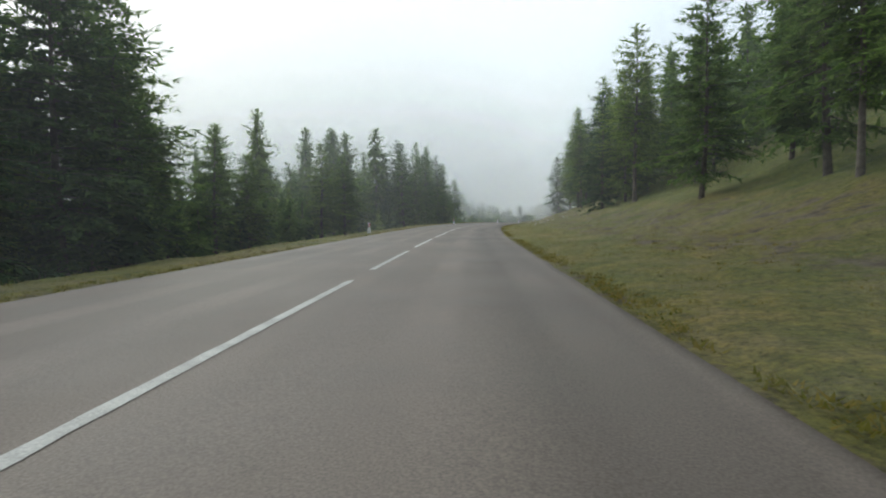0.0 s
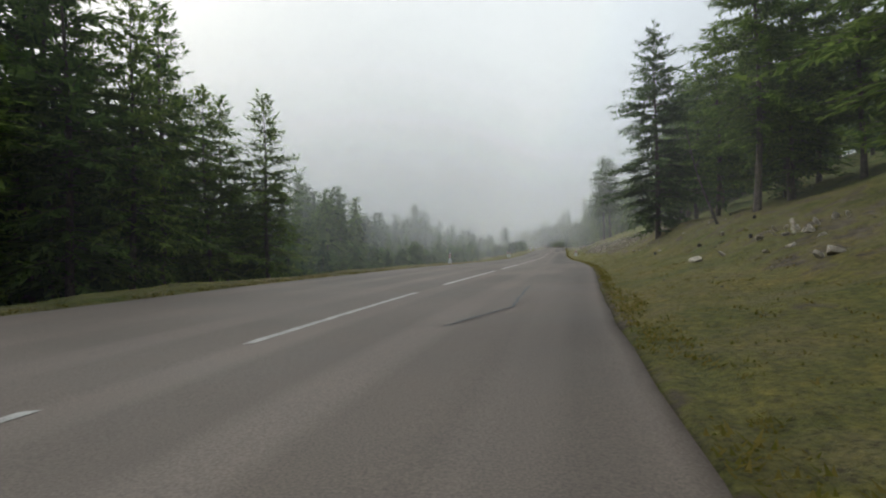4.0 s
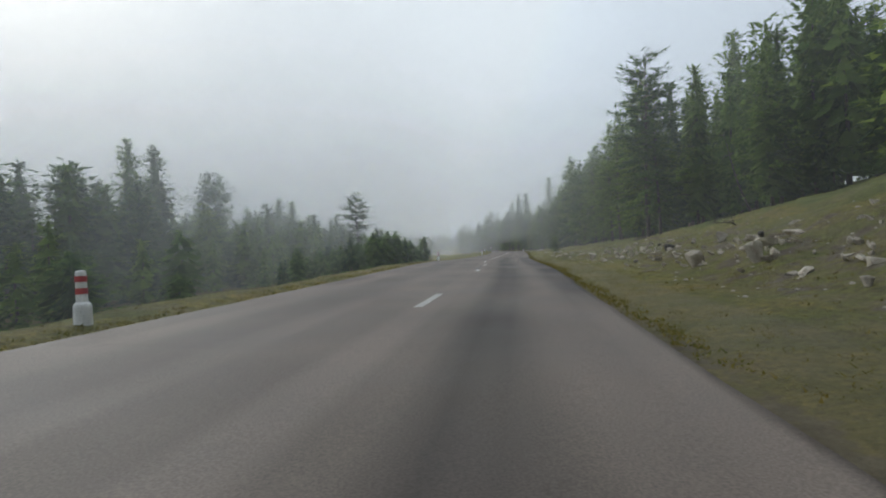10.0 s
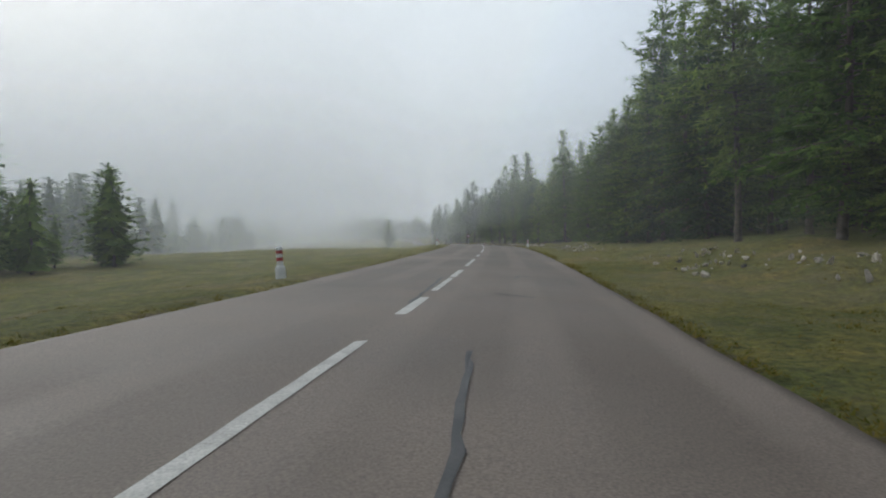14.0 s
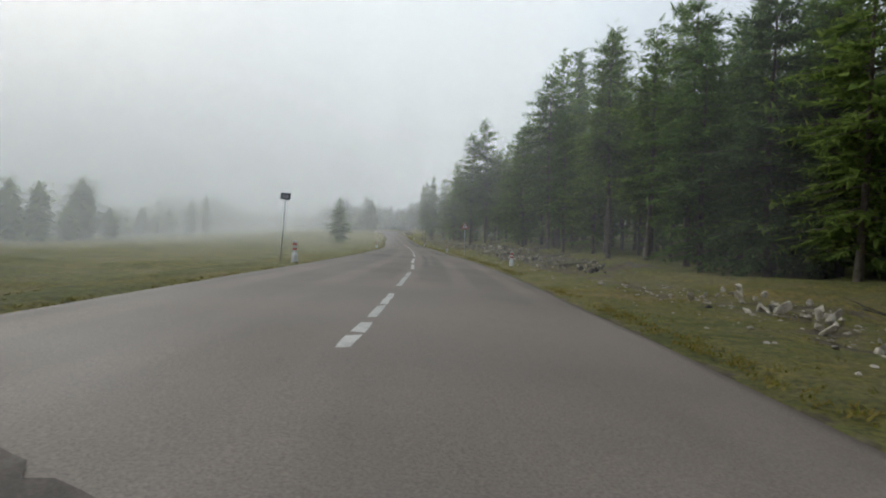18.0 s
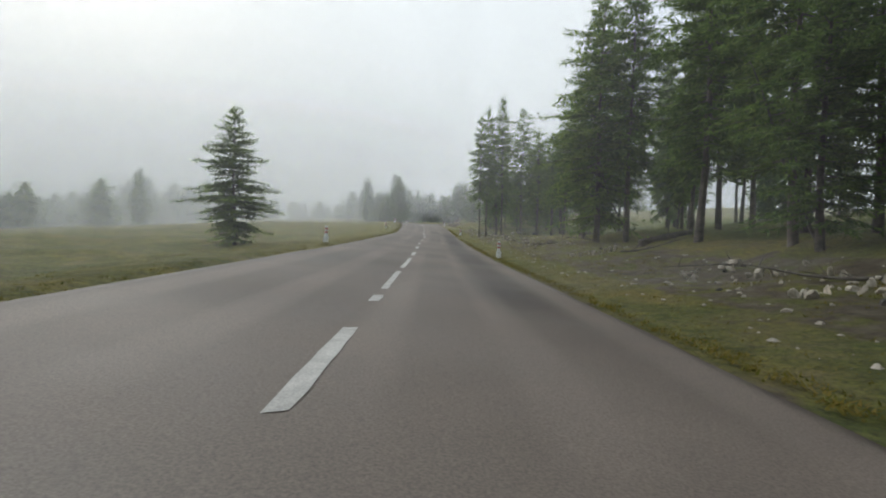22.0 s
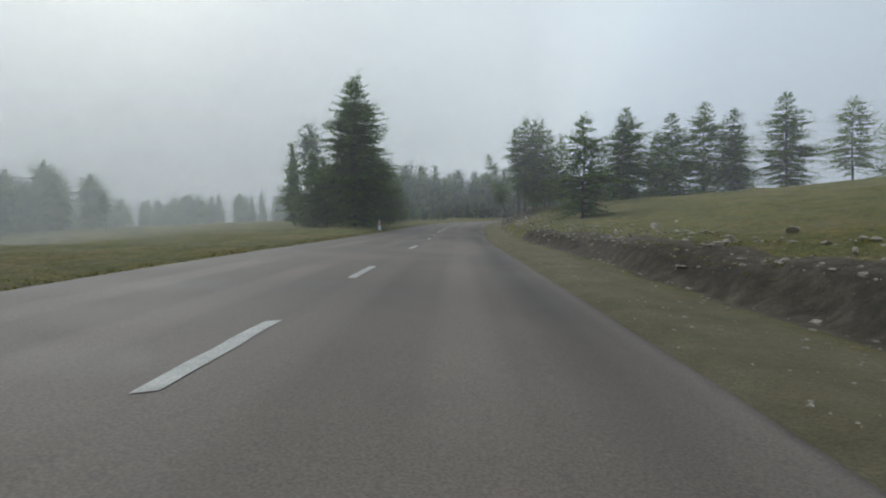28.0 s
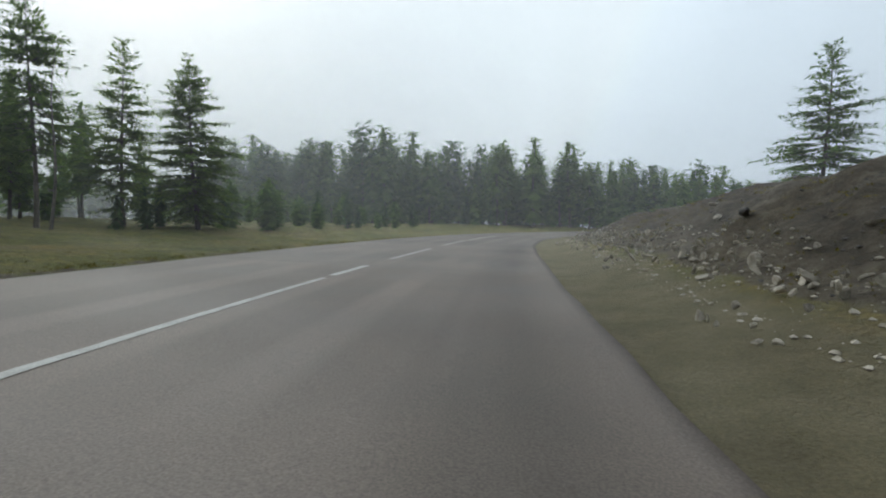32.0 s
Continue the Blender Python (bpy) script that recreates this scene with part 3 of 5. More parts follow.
def make_road():
    idx = np.arange(0, len(LINE), 2)
    fr = np.concatenate([[-1, -0.985, -0.95, -0.9, -0.82], np.linspace(-0.74, 0.9, 30), [0.945, 0.985, 1]])
    verts, lat, edge, worn = [], [], [], []
    for i in idx:
        y = KEY_Y[i]
        rw = np.interp(y, Y_RW, RW) + 0.10 * noise.noise((y * 0.35, 0, 1)) + 0.05 * noise.noise((y * 1.3, 4, 1))
        lw = np.interp(y, Y_RW, LW) + 0.10 * noise.noise((y * 0.35, 9, 1))
        for f in fr:
            d = f * (rw if f > 0 else lw)
            x, yy = spot(i, d)
            z = road_z(y, d)
            if abs(f) == 1:
                z -= 0.22
            verts.append((x, yy, z))
            lat.append(d)
            worn.append(track(y, d))
            edge.append(max(0.0, min(1.0, (1 - abs(f)) * 5 / 2)))
    me = mesh_of("road", verts, grid_faces(len(idx), len(fr)), ASPHALT, True, {"lat": lat, "edge": edge, "worn": worn})
    return tagged(new("road", me), "weathered grey-brown two-lane asphalt road with damp darker lanes", "road", kind="structure")


def road_z(y, d):
    """The road's height: a slight camber, banked to the left in the bends."""
    return float(LINE[along(y), 2]) - 0.012 * abs(d) + 0.03 + float(np.interp(y, BANK_Y, BANK)) * max(-d, 0.0) + float(fall(y, d))


make_terrain()
road = make_road()
DASHES = [(-8, -1), (1, 11.2), (13.6, 21.3), (23.8, 33), (35.5, 49), (51.8, 58.4), (61.6, 68.8), (71.8, 91), (92, 113), (116, 124), (127, 137), (139.5, 150), (152.5, 164), (167, 170.2), (173, 181),
          (184, 194.5), (197.2, 200.4), (206.5, 212.5), (214.7, 218), (220.3, 231), (246.7, 248.4), (264, 267), (279, 280.8), (287, 289), (295, 299), (315.3, 329.7), (332.4, 339.5),
          (341.1, 346.4), (347.0, 348.4), (349.7, 355.2), (357.3, 359.6), (360.8, 364.3), (364.7, 367.7), (370.1, 376.1), (379.4, 382), (386.4, 395), (399, 407)]
DASHES += [(410, 417), (420, 425), (427.4, 434.8), (437.9, 444.5), (450.2, 452), (452.6, 456.3), (458.4, 465), (467.5, 472), (474, 482), (487.5, 495), (498.7, 506.7), (509.8, 518), (522, 528), (531, 536.5), (538.8, 541.9), (544.4, 545.3), (546.5, 551.5), (553, 559), (561.4, 564.5),
           (569.2, 571.8), (575.8, 578.2), (584.3, 586), (593.1, 595.4), (600, 602.6), (606.2, 608.4), (613.2, 615.4), (619.4, 621), (626.5, 628.5), (632, 634.2), (640, 642.3), (648, 650.3), (655, 657), (660.5, 663.1), (671.8, 674.5), (679.3, 682.2),
           (692, 695), (705.7, 708.6), (716.6, 718.3), (725.5, 731), (733.9, 735.8), (737.2, 739.2), (740.2, 745.5), (750, 754), (757.1, 769.4), (770, 773), (776, 784), (788, 797), (798.8, 813), (817, 826), (830, 838)]


# how far the painted line strays from the road's middle
DASH_Y = [0, 25, 42, 58, 66, 165, 195, 215, 235, 262, 290, 305, 425, 440, 452, 468, 476, 550, 560, 598, 606, 612, 725, 735, 752, 764, 775, 785]
DASH_OFF = [0.15, 0.2, 0.38, 0.2, 0.08, 0.02, 0.32, 0.18, 0.2, 0.15, 0.55, 0.1, 0.02, 0.15, 0.36, 0.28, 0.0, 0.0, 0.08, 0.0, -0.4, -0.2, -0.1, 0.15, 0.12, 0.1, 0.15, 0.3]


def lane_dash(a, b):
    """A worn painted dash with frayed edges."""
    n = max(3, int((b - a) / 0.4))
    wide = 0.15 if b - a > 3.2 else 0.19
    left, right = [], []
    for k in range(n + 1):
        y = a + (b - a) * k / n
        i = along(y)
        fray = 0.92 if k in (0, n) else 1.0
        off = float(np.interp(y, DASH_Y, DASH_OFF))
        for side, rim in ((-1, left), (1, right)):
            d = side * wide / 2 * fray * (1 + 0.28 * noise.noise((y * 2.1, side * 3.0, 8)))
            p = spot(i, d + off) + TAN[i] * (y - KEY_Y[i] + side * 0.05)
            rim.append((p[0], p[1], road_z(y, d + off) + 0.008))
    verts = left + right
    o = new("lane_dash", mesh_of("lane_dash", verts, [(k, n + 1 + k, n + 2 + k, k + 1) for k in range(n)], PAINT))
    o.parent = road
    tagged(o, "worn white painted dash")


for a, b in DASHES:
    lane_dash(a, b)


# ---- trees ----
def tube(points, radii, sides=7):
    """A tapering tube along points; verts and faces."""
    v, f = [], []
    for k, (p, r) in enumerate(zip(points, radii)):
        t = np.subtract(points[min(k + 1, len(points) - 1)], points[max(k - 1, 0)])
        t = t / (np.linalg.norm(t) + 1e-9)
        a = np.cross(t, (0.31, 0.95, 0.02))
        a /= np.linalg.norm(a) + 1e-9
        b = np.cross(t, a)
        for s in range(sides):
            w = 2 * math.pi * s / sides
            v.append(np.asarray(p) + r * (math.cos(w) * a + math.sin(w) * b))
    for k in range(len(points) - 1):
        for s in range(sides):
            f.append((k * sides + s, k * sides + (s + 1) % sides, (k + 1) * sides + (s + 1) % sides, (k + 1) * sides + s))
    return v, f


def conifer(seed, shape, tall=18.0, bare=0.12, spread=0.17, whorls=34, per=5, fine=1.0, droop=0.25, gaps=0.1):
    """Trunk and crown of a conifer of nominal height. shape: cone, pillar or round. Returns (trunk verts, faces), (crown verts, faces)."""
    g = np.random.default_rng(seed)
    lean = g.normal(0, 0.012, 2)
    ph = g.uniform(0, 6, 2)

    def axis(z):
        return np.array([lean[0] * z + 0.10 * math.sin(z * 0.35 + ph[0]), lean[1] * z + 0.10 * math.sin(z * 0.3 + ph[1]), z])

    def bulge(z):
        return 1 + 0.16 * math.sin(z * 1.1 + ph[0]) + 0.10 * math.sin(z * 2.7 + ph[1])

    zs = np.linspace(-0.6, tall * 0.985, 9)
    r0 = 0.0112 * tall
    tv, tf = tube([axis(z) for z in zs], [max(0.02, r0 * (1.25 if z < 0 else 1 - z / tall) ** 0.9) for z in zs], 7)
    cv, cf = [], []

    def spray(p, way, length, width):
        way = way / (np.linalg.norm(way) + 1e-9)
        side = np.cross(way, np.array([0, 0, 1.0]) + g.normal(0, 0.42, 3))
        side /= np.linalg.norm(side) + 1e-9
        n = len(cv)
        m = p + way * length * 0.2
        cv.extend([m - side * width * 0.55, p + way * length, m + side * width * 0.55])
        cf.append((n, n + 1, n + 2))

    heights = bare * tall + (1 - bare) * tall * (np.arange(whorls) + 0.5) / whorls
    for z in heights:
        q = (z / tall - bare) / (1 - bare)
        if shape == "cone":
            reach = spread * tall * (1 - q ** 1.75) ** 0.95 * min(1, 0.5 + q * 2.2) * bulge(z) + 0.25
        elif shape == "pillar":
            reach = spread * tall * (1 - q ** 2.2) ** 0.8 * min(1, 0.5 + q * 3) * bulge(z) + 0.25
        else:
            reach = spread * tall * math.sqrt(max(0.02, 1 - (2 * q - 0.9) ** 2)) + 0.3
        count = per + int(g.integers(-1, 2))
        turn = g.uniform(0, 2 * math.pi)
        for k in range(per + 1 if fine < 1 else 0):
            # the dense inside of the crown: short hanging tiers round the trunk
            if g.random() < 2.2 * gaps + (0.35 if bare > 0.28 else 0.0):
                continue
            az = turn + 2 * math.pi * (k + g.uniform(-0.3, 0.3)) / (per + 1)
            d, e = np.array([math.cos(az), math.sin(az), 0.0]), np.array([-math.sin(az), math.cos(az), 0.0])
            r, half = reach * g.uniform(0.28, 0.52), reach * 0.45 * math.pi / per
            low = axis(z - 0.5 * (1 - bare) * tall / whorls - (0.10 + droop * 0.7) * r) + d * r
            top_in = axis(z + 0.6 * (1 - bare) * tall / whorls) + d * 0.12 * reach
            n = len(cv)
            cv.extend([top_in, low - e * half, low + d * reach * 0.12 + np.array([0, 0, -0.25 * r]), low + e * half])
            cf.extend([(n, n + 1, n + 2), (n, n + 2, n + 3)])
        for k in range(count):
            if g.random() < gaps:
                continue
            az = turn + 2 * math.pi * k / count + g.normal(0, 0.35)
            ln = reach * g.uniform(0.5, 1.15)
            up = (0.35 * q - droop * (1 - q)) + g.normal(0, 0.12)
            out = np.array([math.cos(az), math.sin(az), up])
            base = axis(z + g.normal(0, 0.30))
            tip = base + out * ln
            # a thin bough
            n = len(tv)
            sd = np.array([-math.sin(az), math.cos(az), 0]) * 0.012 * ln
            if fine > 0.5:
                tv.extend([base - sd, base + sd, tip, base + np.array([0, 0, 0.02 * ln])])
                tf.extend([(n, n + 1, n + 2), (n, n + 2, n + 3), (n + 1, n + 3, n + 2)])
            steps = max(2, int(ln * (1.9 if fine < 1 else 2.4) * fine))
            across = np.array([-math.sin(az), math.cos(az), 0.0])
            wide = 0.75 if fine < 0.6 else 0.42 if fine < 1 else 0.24 if fine < 2 else 0.16
            for _ in range(int(ln * (0.6 if fine < 1 else 2.4 if fine < 2 else 4.5))):
                # broad inner foliage, close to the trunk
                inner = min(1.0, 0.35 + 0.22 * ln) * (1.0 if fine < 1 else 0.6 if fine < 2 else 0.42)
                spray(base + out * ln * g.uniform(0.05, 0.55), out + g.normal(0, 0.5, 3) * np.array([1, 1, 0.5]), g.uniform(0.8, 1.4) * inner, g.uniform(0.4, 0.7) * inner)
            for s in range(steps):
                u = 0.18 + 0.82 * (s + g.uniform(0.2, 1.0)) / steps
                p = base + out * ln * u + np.array([0, 0, -0.30 * droop * ln * u * u])
                twig = (0.30 * ln * (1.02 - u) + 0.30) * g.uniform(0.7, 1.25)
                for sign in (-1, 1):
                    # flat side twigs that hang a little
                    way = out * 0.8 + across * sign * g.uniform(0.55, 1.1) + np.array([0, 0, -0.16 + g.normal(0, 0.16)])
                    spray(p, way, twig, twig * wide)
                way = out * 0.9 + g.normal(0, 0.5, 3) + np.array([0, 0, -0.10])
                spray(p, way, g.uniform(0.40, 0.80) / fine ** 0.35, g.uniform(0.16, 0.30) / fine ** 0.5)
                if g.random() < 0.4:
                    spray(p, np.array([g.normal(0, 0.3), g.normal(0, 0.3), -1.0]), g.uniform(0.25, 0.6), 0.16 / fine ** 0.5)
            spray(tip, out, 0.6 / fine ** 0.5, 0.16 / fine ** 0.5)
    top = axis(tall * 0.95)
    for _ in range(10):
        spray(top + np.array([0, 0, g.uniform(-0.9, 0.3)]), np.array([g.normal(0, 0.4), g.normal(0, 0.4), 1.0]), 0.6, 0.25)
    return (np.array(tv), tf), (np.array(cv), cf)


KINDS = {
    "larch": dict(shape="cone", bare=0.08, spread=0.24, whorls=32, per=7, droop=0.22, gaps=0.10),
    "tall_larch": dict(shape="pillar", bare=0.22, spread=0.185, whorls=30, per=7, droop=0.25, gaps=0.16),
    "pine": dict(shape="round", bare=0.40, spread=0.185, whorls=22, per=6, droop=0.05, gaps=0.15),
    "spruce": dict(shape="cone", bare=0.04, spread=0.235, whorls=36, per=7, droop=0.30, gaps=0.06),
    "fir": dict(shape="cone", bare=0.05, spread=0.275, whorls=38, per=8, droop=0.24, gaps=0.12),
    "broad": dict(shape="round", bare=0.04, spread=0.30, whorls=24, per=7, droop=0.10, gaps=0.06),
    "airy": dict(shape="pillar", bare=0.30, spread=0.205, whorls=26, per=7, droop=0.24, gaps=0.12),
}
TALL = 18.0
TREES = {}
for kind, kw in KINDS.items():
    for v in range(3):
        mat = SPRUCE if kind in ("spruce", "pine") else LARCH
        for fine in (0.7, 1.4, 2.8):
            (tv, tf), (cv, cf) = conifer(100 * v + len(kind), tall=TALL, fine=fine, **kw)
            TREES[kind, v, int(fine)] = (mesh_of("trunk", tv, tf, BARK, True), mesh_of("crown", cv, cf, mat))
LABELS = {"larch": "cone-shaped green larch with drooping feathery boughs", "tall_larch": "tall green larch with a bare lower trunk",
          "pine": "dark pine with a bare trunk and a rounded crown", "spruce": "dense dark conifer with boughs down to the grass",
          "fir": "broad green conifer with boughs down to the grass",
          "broad": "broad round-crowned tree, grey-green in the mist",
          "airy": "thin tall larch with sparse airy boughs"}
tree_rng = np.random.default_rng(7)


def tree(x, y, top=None, tall=None, kind="larch", wide=1.0, tilt=0.0, az=0.0, group="roadside trees", leafy=None):
    if top is not None:
        k, d = lateral(x, y)
        lean = float(np.interp(KEY_Y[k], FALL_Y, FALL))
        x, top = x + lean * (top - LINE[k, 2] - 1.4), top + float(fall(KEY_Y[k], d, 120))
    z = land(x, y)
    h = tall if tall else max(top - z, 2.0)
    e = new("tree")
    off = abs(lateral(x, y)[1])
    s = h / TALL
    w = s ** 0.75 * wide
    e.matrix_world = Matrix.Translation((x, y, z)) @ Matrix.Rotation(az, 4, "Z") @ Matrix.Rotation(tilt, 4, "Y") @ Matrix.Rotation(float(tree_rng.uniform(0, 6.28)), 4, "Z") @ Matrix.Diagonal((w, w, s, 1))
    trunk, crown = TREES[kind, int(tree_rng.integers(0, 3)), leafy if leafy is not None else 2 if off < 16 and not 640 < y < 725 else 1 if off < 22 else 0]
    for name, me in (("trunk", trunk), ("crown", crown)):
        o = new(name, me)
        o.parent = e
    size = "small " if h < 7 else "" if h < 20 else "very tall "
    tagged(e, size + LABELS[kind], "tree", group)
    return e


# single trees that stand out, by where they stand and how high they reach
NEAR_BEND = [(25.1, 757.9, 19.6, "airy"), (12.4, 764.7, 17.4, "pine"), (16.8, 768.1, 11.7, "airy"), (12.0, 770.5, 9.2, "airy"), (21.0, 766.5, 10.4, "airy"), (26.1, 745.8, 11.0, "fir"), (28.5, 748.0, 10.2, "fir"), (27.6, 744.0, 6.6, "fir")]
LEFT_TREES = [(-33.2, 97.7, 18.4, "larch"), (-29.8, 103.2, 18.9, "airy"), (-21.8, 107.9, 19.6, "airy"), (-15.9, 105.7, 16.3, "larch"), (-15.3, 122.1, 18.8, "larch"), (-15.1, 133.0, 17.5, "spruce"),
              (22.9, 325.5, 8.5, "pine"), (-16.7, 341.9, 19.6, "larch"), (-30.2, 336.9, 15.3, "spruce"), (-28.6, 270.8, 12.6, "larch"), (-28.4, 252.3, 17.8, "larch"),
              (-26.8, 299.4, 10.0, "larch"), (-16.1, 350.3, 19.6, "spruce"), (-20.1, 469.3, 11.4, "spruce"), (-45.9, 564.7, 9.8, "larch")]
LEFT_TREES += [(38.6, 578.7, 7.0, "fir"), (-35.7, 679.1, 7.8, "larch"), (25.0, 731.3, 8.1, "fir"), (27.2, 729.2, 7.0, "fir"), 
               (-98.9, 824.1, 13.5, "larch"), (30.5, 749.2, 8.1, "fir"), (26.5, 752.0, 11.4, "spruce"), (14.0, 768.0, 10.0, "airy")]
LEFT_TREES += NEAR_BEND
RIGHT_TREES = [(21.2, 151.4, 18.4, "spruce"), (22.2, 125.0, 20.6, "tall_larch"), (22.6, 139.7, 21.1, "tall_larch"), (42.6, 250.2, 24.6, "airy"), (44.5, 251.2, 24.4, "airy"), (57.7, 313.0, 23.3, "pine"), (76.1, 324.6, 30.8, "larch"),
               (75.6, 366.0, 30.2, "larch"), (76.3, 406.8, 27.4, "airy"), (71.9, 373.5, 24.0, "larch"), (83.7, 372.3, 33.9, "larch"), (82.5, 413.4, 25.5, "tall_larch"), (84.5, 514.6, 29.1, "larch"),
               (98.5, 527.7, 39.3, "larch"), (99.1, 507.6, 32.3, "larch"), (76.1, 509.9, 23.8, "larch"), (82.4, 524.5, 29.4, "larch"), (71.0, 544.9, 22.9, "tall_larch"), (66.0, 625.7, 19.0, "airy")]
RIGHT_TREES += [(66.8, 574.0, 17.9, "larch"), (68.3, 545.4, 19.9, "airy"), (61.8, 620.5, 14.4, "tall_larch"), (68.6, 572.1, 15.8, "airy"), (70.2, 553.8, 10.0, "larch"), (84.7, 612.0, 27.3, "larch"),
                (53.4, 763.3, 16.0, "larch"), (72.2, 773.3, 20.9, "fir"), (58.2, 738.2, 13.2, "fir"), (90.6, 787.3, 24.3, "fir"), (106.3, 785.4, 25.7, "fir"), (78.0, 775.8, 16.6, "fir"), (75.5, 815.4, 18.8, "larch"),
                (96.0, 787.0, 23.0, "spruce"), (84.0, 786.0, 22.0, "fir"), (100.5, 795.0, 20.0, "fir"), (69.5, 767.2, 18.0, "spruce"), (128.0, 800.0, 27.0, "airy"), (139.0, 800.0, 29.0, "larch")]
for x, y, top, kind in LEFT_TREES + RIGHT_TREES:
    pasture = x > 56 and y > 730
    tree(x, y, top, kind=kind, wide=1.4 if pasture else 1.12 if kind in ("spruce", "fir") else 0.82 if kind == "airy" and y > 700 else 1.0, leafy=1 if pasture else None)
# the clump on the cut bank by the bend, one of it leaning over the road
for x, y, h, kind in [(51.2, 765.5, 15.5, "airy"), (52.4, 763.8, 16.5, "tall_larch"), (54.6, 766.4, 16, "tall_larch"), (55.8, 763.0, 15, "larch"), (57.0, 767.5, 14, "larch"), (59.0, 765.5, 12.5, "larch")]:
    tree(x, y, tall=h, kind=kind, wide=0.95)
tree(49.4, 762.2, tall=12.5, kind="airy", wide=0.6, tilt=radians(-16), az=radians(20))

# trees that stand out against the sky, by their foot and the height of their tips
TIPS = [(31.9, 725.5, 15.2, "fir"), (32.2, 727.4, 16.3, "fir"), (-25.2, 580.6, 11.9, "broad"), (-42.5, 781.3, 9.1, "pine"), (-27.1, 214.0, 17.1, "larch"), (-29.5, 222.0, 15.8, "larch"), (-28.6, 226.0, 16.2, "spruce"), (-31.0, 240.0, 12.9, "larch"), (-21.6, 205.0, 12.5, "spruce"),
        (-28.4, 66.3, 15.4, "larch"), (-36.5, 70.5, 14.8, "larch"), (-25.2, 32.0, 19.5, "airy"), (-29.1, 101.9, 18.9, "larch"), (-25.3, 99.3, 17.8, "tall_larch"), (-16.9, 109.4, 17.7, "spruce"), (-14.0, 133.4, 19.5, "larch"),
        (-28.6, 244.4, 14.9, "larch"), (-33.5, 297.7, 11.4, "larch"), (-23.5, 338.9, 16.8, "pine"), (-13.3, 368.6, 19.6, "pine"), (-16.2, 383.8, 20.4, "pine"), (-16.9, 407.8, 13.8, "fir"), (-7.5, 403.0, 17.1, "fir"), (-0.1, 386.4, 14.3, "fir"),
        (-3.0, 392.0, 11.5, "spruce"), (-9.0, 380.0, 12.5, "fir"), (-10.5, 392.0, 13.0, "larch"), (-12.0, 411.0, 13.0, "fir"), (-20.0, 357.0, 17.0, "spruce"), (-25.0, 349.0, 15.5, "spruce"), (-36.6, 682.6, 13.5, "larch"), (19.4, 782.4, 12.6, "airy"), (19.0, 789.3, 12.1, "larch"), (25.3, 787.4, 10.1, "fir"), (20.1, 770.3, 13.5, "airy"), (14.6, 751.5, 12.7, "larch"),
        (65.8, 645.0, 12.5, "airy"), (63.6, 650.0, 7.6, "larch"), (67.5, 648.0, 10.5, "larch"), (60.2, 612.0, 14.5, "airy"), (61.2, 613.6, 16.0, "airy"), (63.4, 614.5, 18.0, "airy"),
        (-83.2, 808.2, 19.7, "broad"), (-97.5, 781.7, 19.8, "broad"), (-88.0, 801.0, 17.0, "broad"), (-78.0, 806.0, 17.5, "broad"), (-92.0, 795.0, 18.0, "broad"), (-71.0, 812.0, 16.0, "broad"), (-103.0, 775.0, 17.0, "broad"), (-82.0, 796.0, 13.0, "broad"), (-75.0, 800.0, 12.0, "broad"), (-90.0, 785.0, 13.0, "broad")]
for x, y, top, kind in TIPS:
    tree(x, y, tall=max(2.5, top - land(x, y)), kind=kind, wide=0.55 if kind == "airy" and 605 < y < 620 else 0.85 if kind == "airy" and y > 600 else 1.3 if kind == "broad" else 1.15 if 725 < y < 728 else 1.0)
tree(49.9, 225.4, tall=27.4 - land(49.9, 225.4), kind="airy", wide=0.8, tilt=radians(-5))
for k in range(13):
    # the wood's edge, close and tall
    x, y = scatter(367 + 3.7 * k, 19.0 + 2.2 * math.sin(k * 2.3))
    tree(x, y, tall=19.5 + 1.8 * math.sin(k * 1.7), kind=("larch", "tall_larch", "larch", "spruce")[k % 4])

wood = np.random.default_rng(11)
taken = [(t[0], t[1]) for t in LEFT_TREES + RIGHT_TREES + TIPS]


def free(x, y, gap):
    if any((x - a) ** 2 + (y - b) ** 2 < gap * gap for a, b in taken):
        return False
    taken.append((x, y))
    return True


def forest(y0, y1, d0, d1, count, tall, kinds, gap=2.6, lean_in=1.6, near=28.0, name="forest", wide=(0.85, 1.1)):
    """A stand of trees between y0 and y1, d0 to d1 metres right of the road's middle; denser at its edge. Those near the road are trees of their own, the deep ones one mass."""
    side = 1 if d0 > 0 else -1
    deep = []
    for _ in range(count * 4):
        if count <= 0:
            break
        y = wood.uniform(y0, y1)
        d = d0 + (d1 - d0) * wood.random() ** lean_in
        x, yy = scatter(y, d)
        if not free(x, yy, gap):
            continue
        count -= 1
        h = wood.uniform(*tall) * (0.8 if wood.random() < 0.2 else 1.0)
        kind = kinds[int(wood.integers(0, len(kinds)))]
        if abs(d) < near:
            tree(x, yy, tall=h, kind=kind, wide=wood.uniform(*wide), group=name + " edge")
        else:
            deep.append((x, yy, h, kind, wood.uniform(0, 6.28), wood.uniform(*wide), int(wood.integers(0, 3))))
    if deep:
        mass(name, deep)


FAR = {}


def far_tree(kind, v, fine, low):
    if (kind, v, fine, low) not in FAR:
        kw = dict(KINDS[kind], whorls=11 if low else 17, per=6)
        (tv, tf), (cv, cf) = conifer(900 + 10 * v + len(kind), tall=TALL, fine=fine, **kw)
        FAR[kind, v, fine, low] = (np.array(tv), tf, np.array(cv), cf)
    return FAR[kind, v, fine, low]


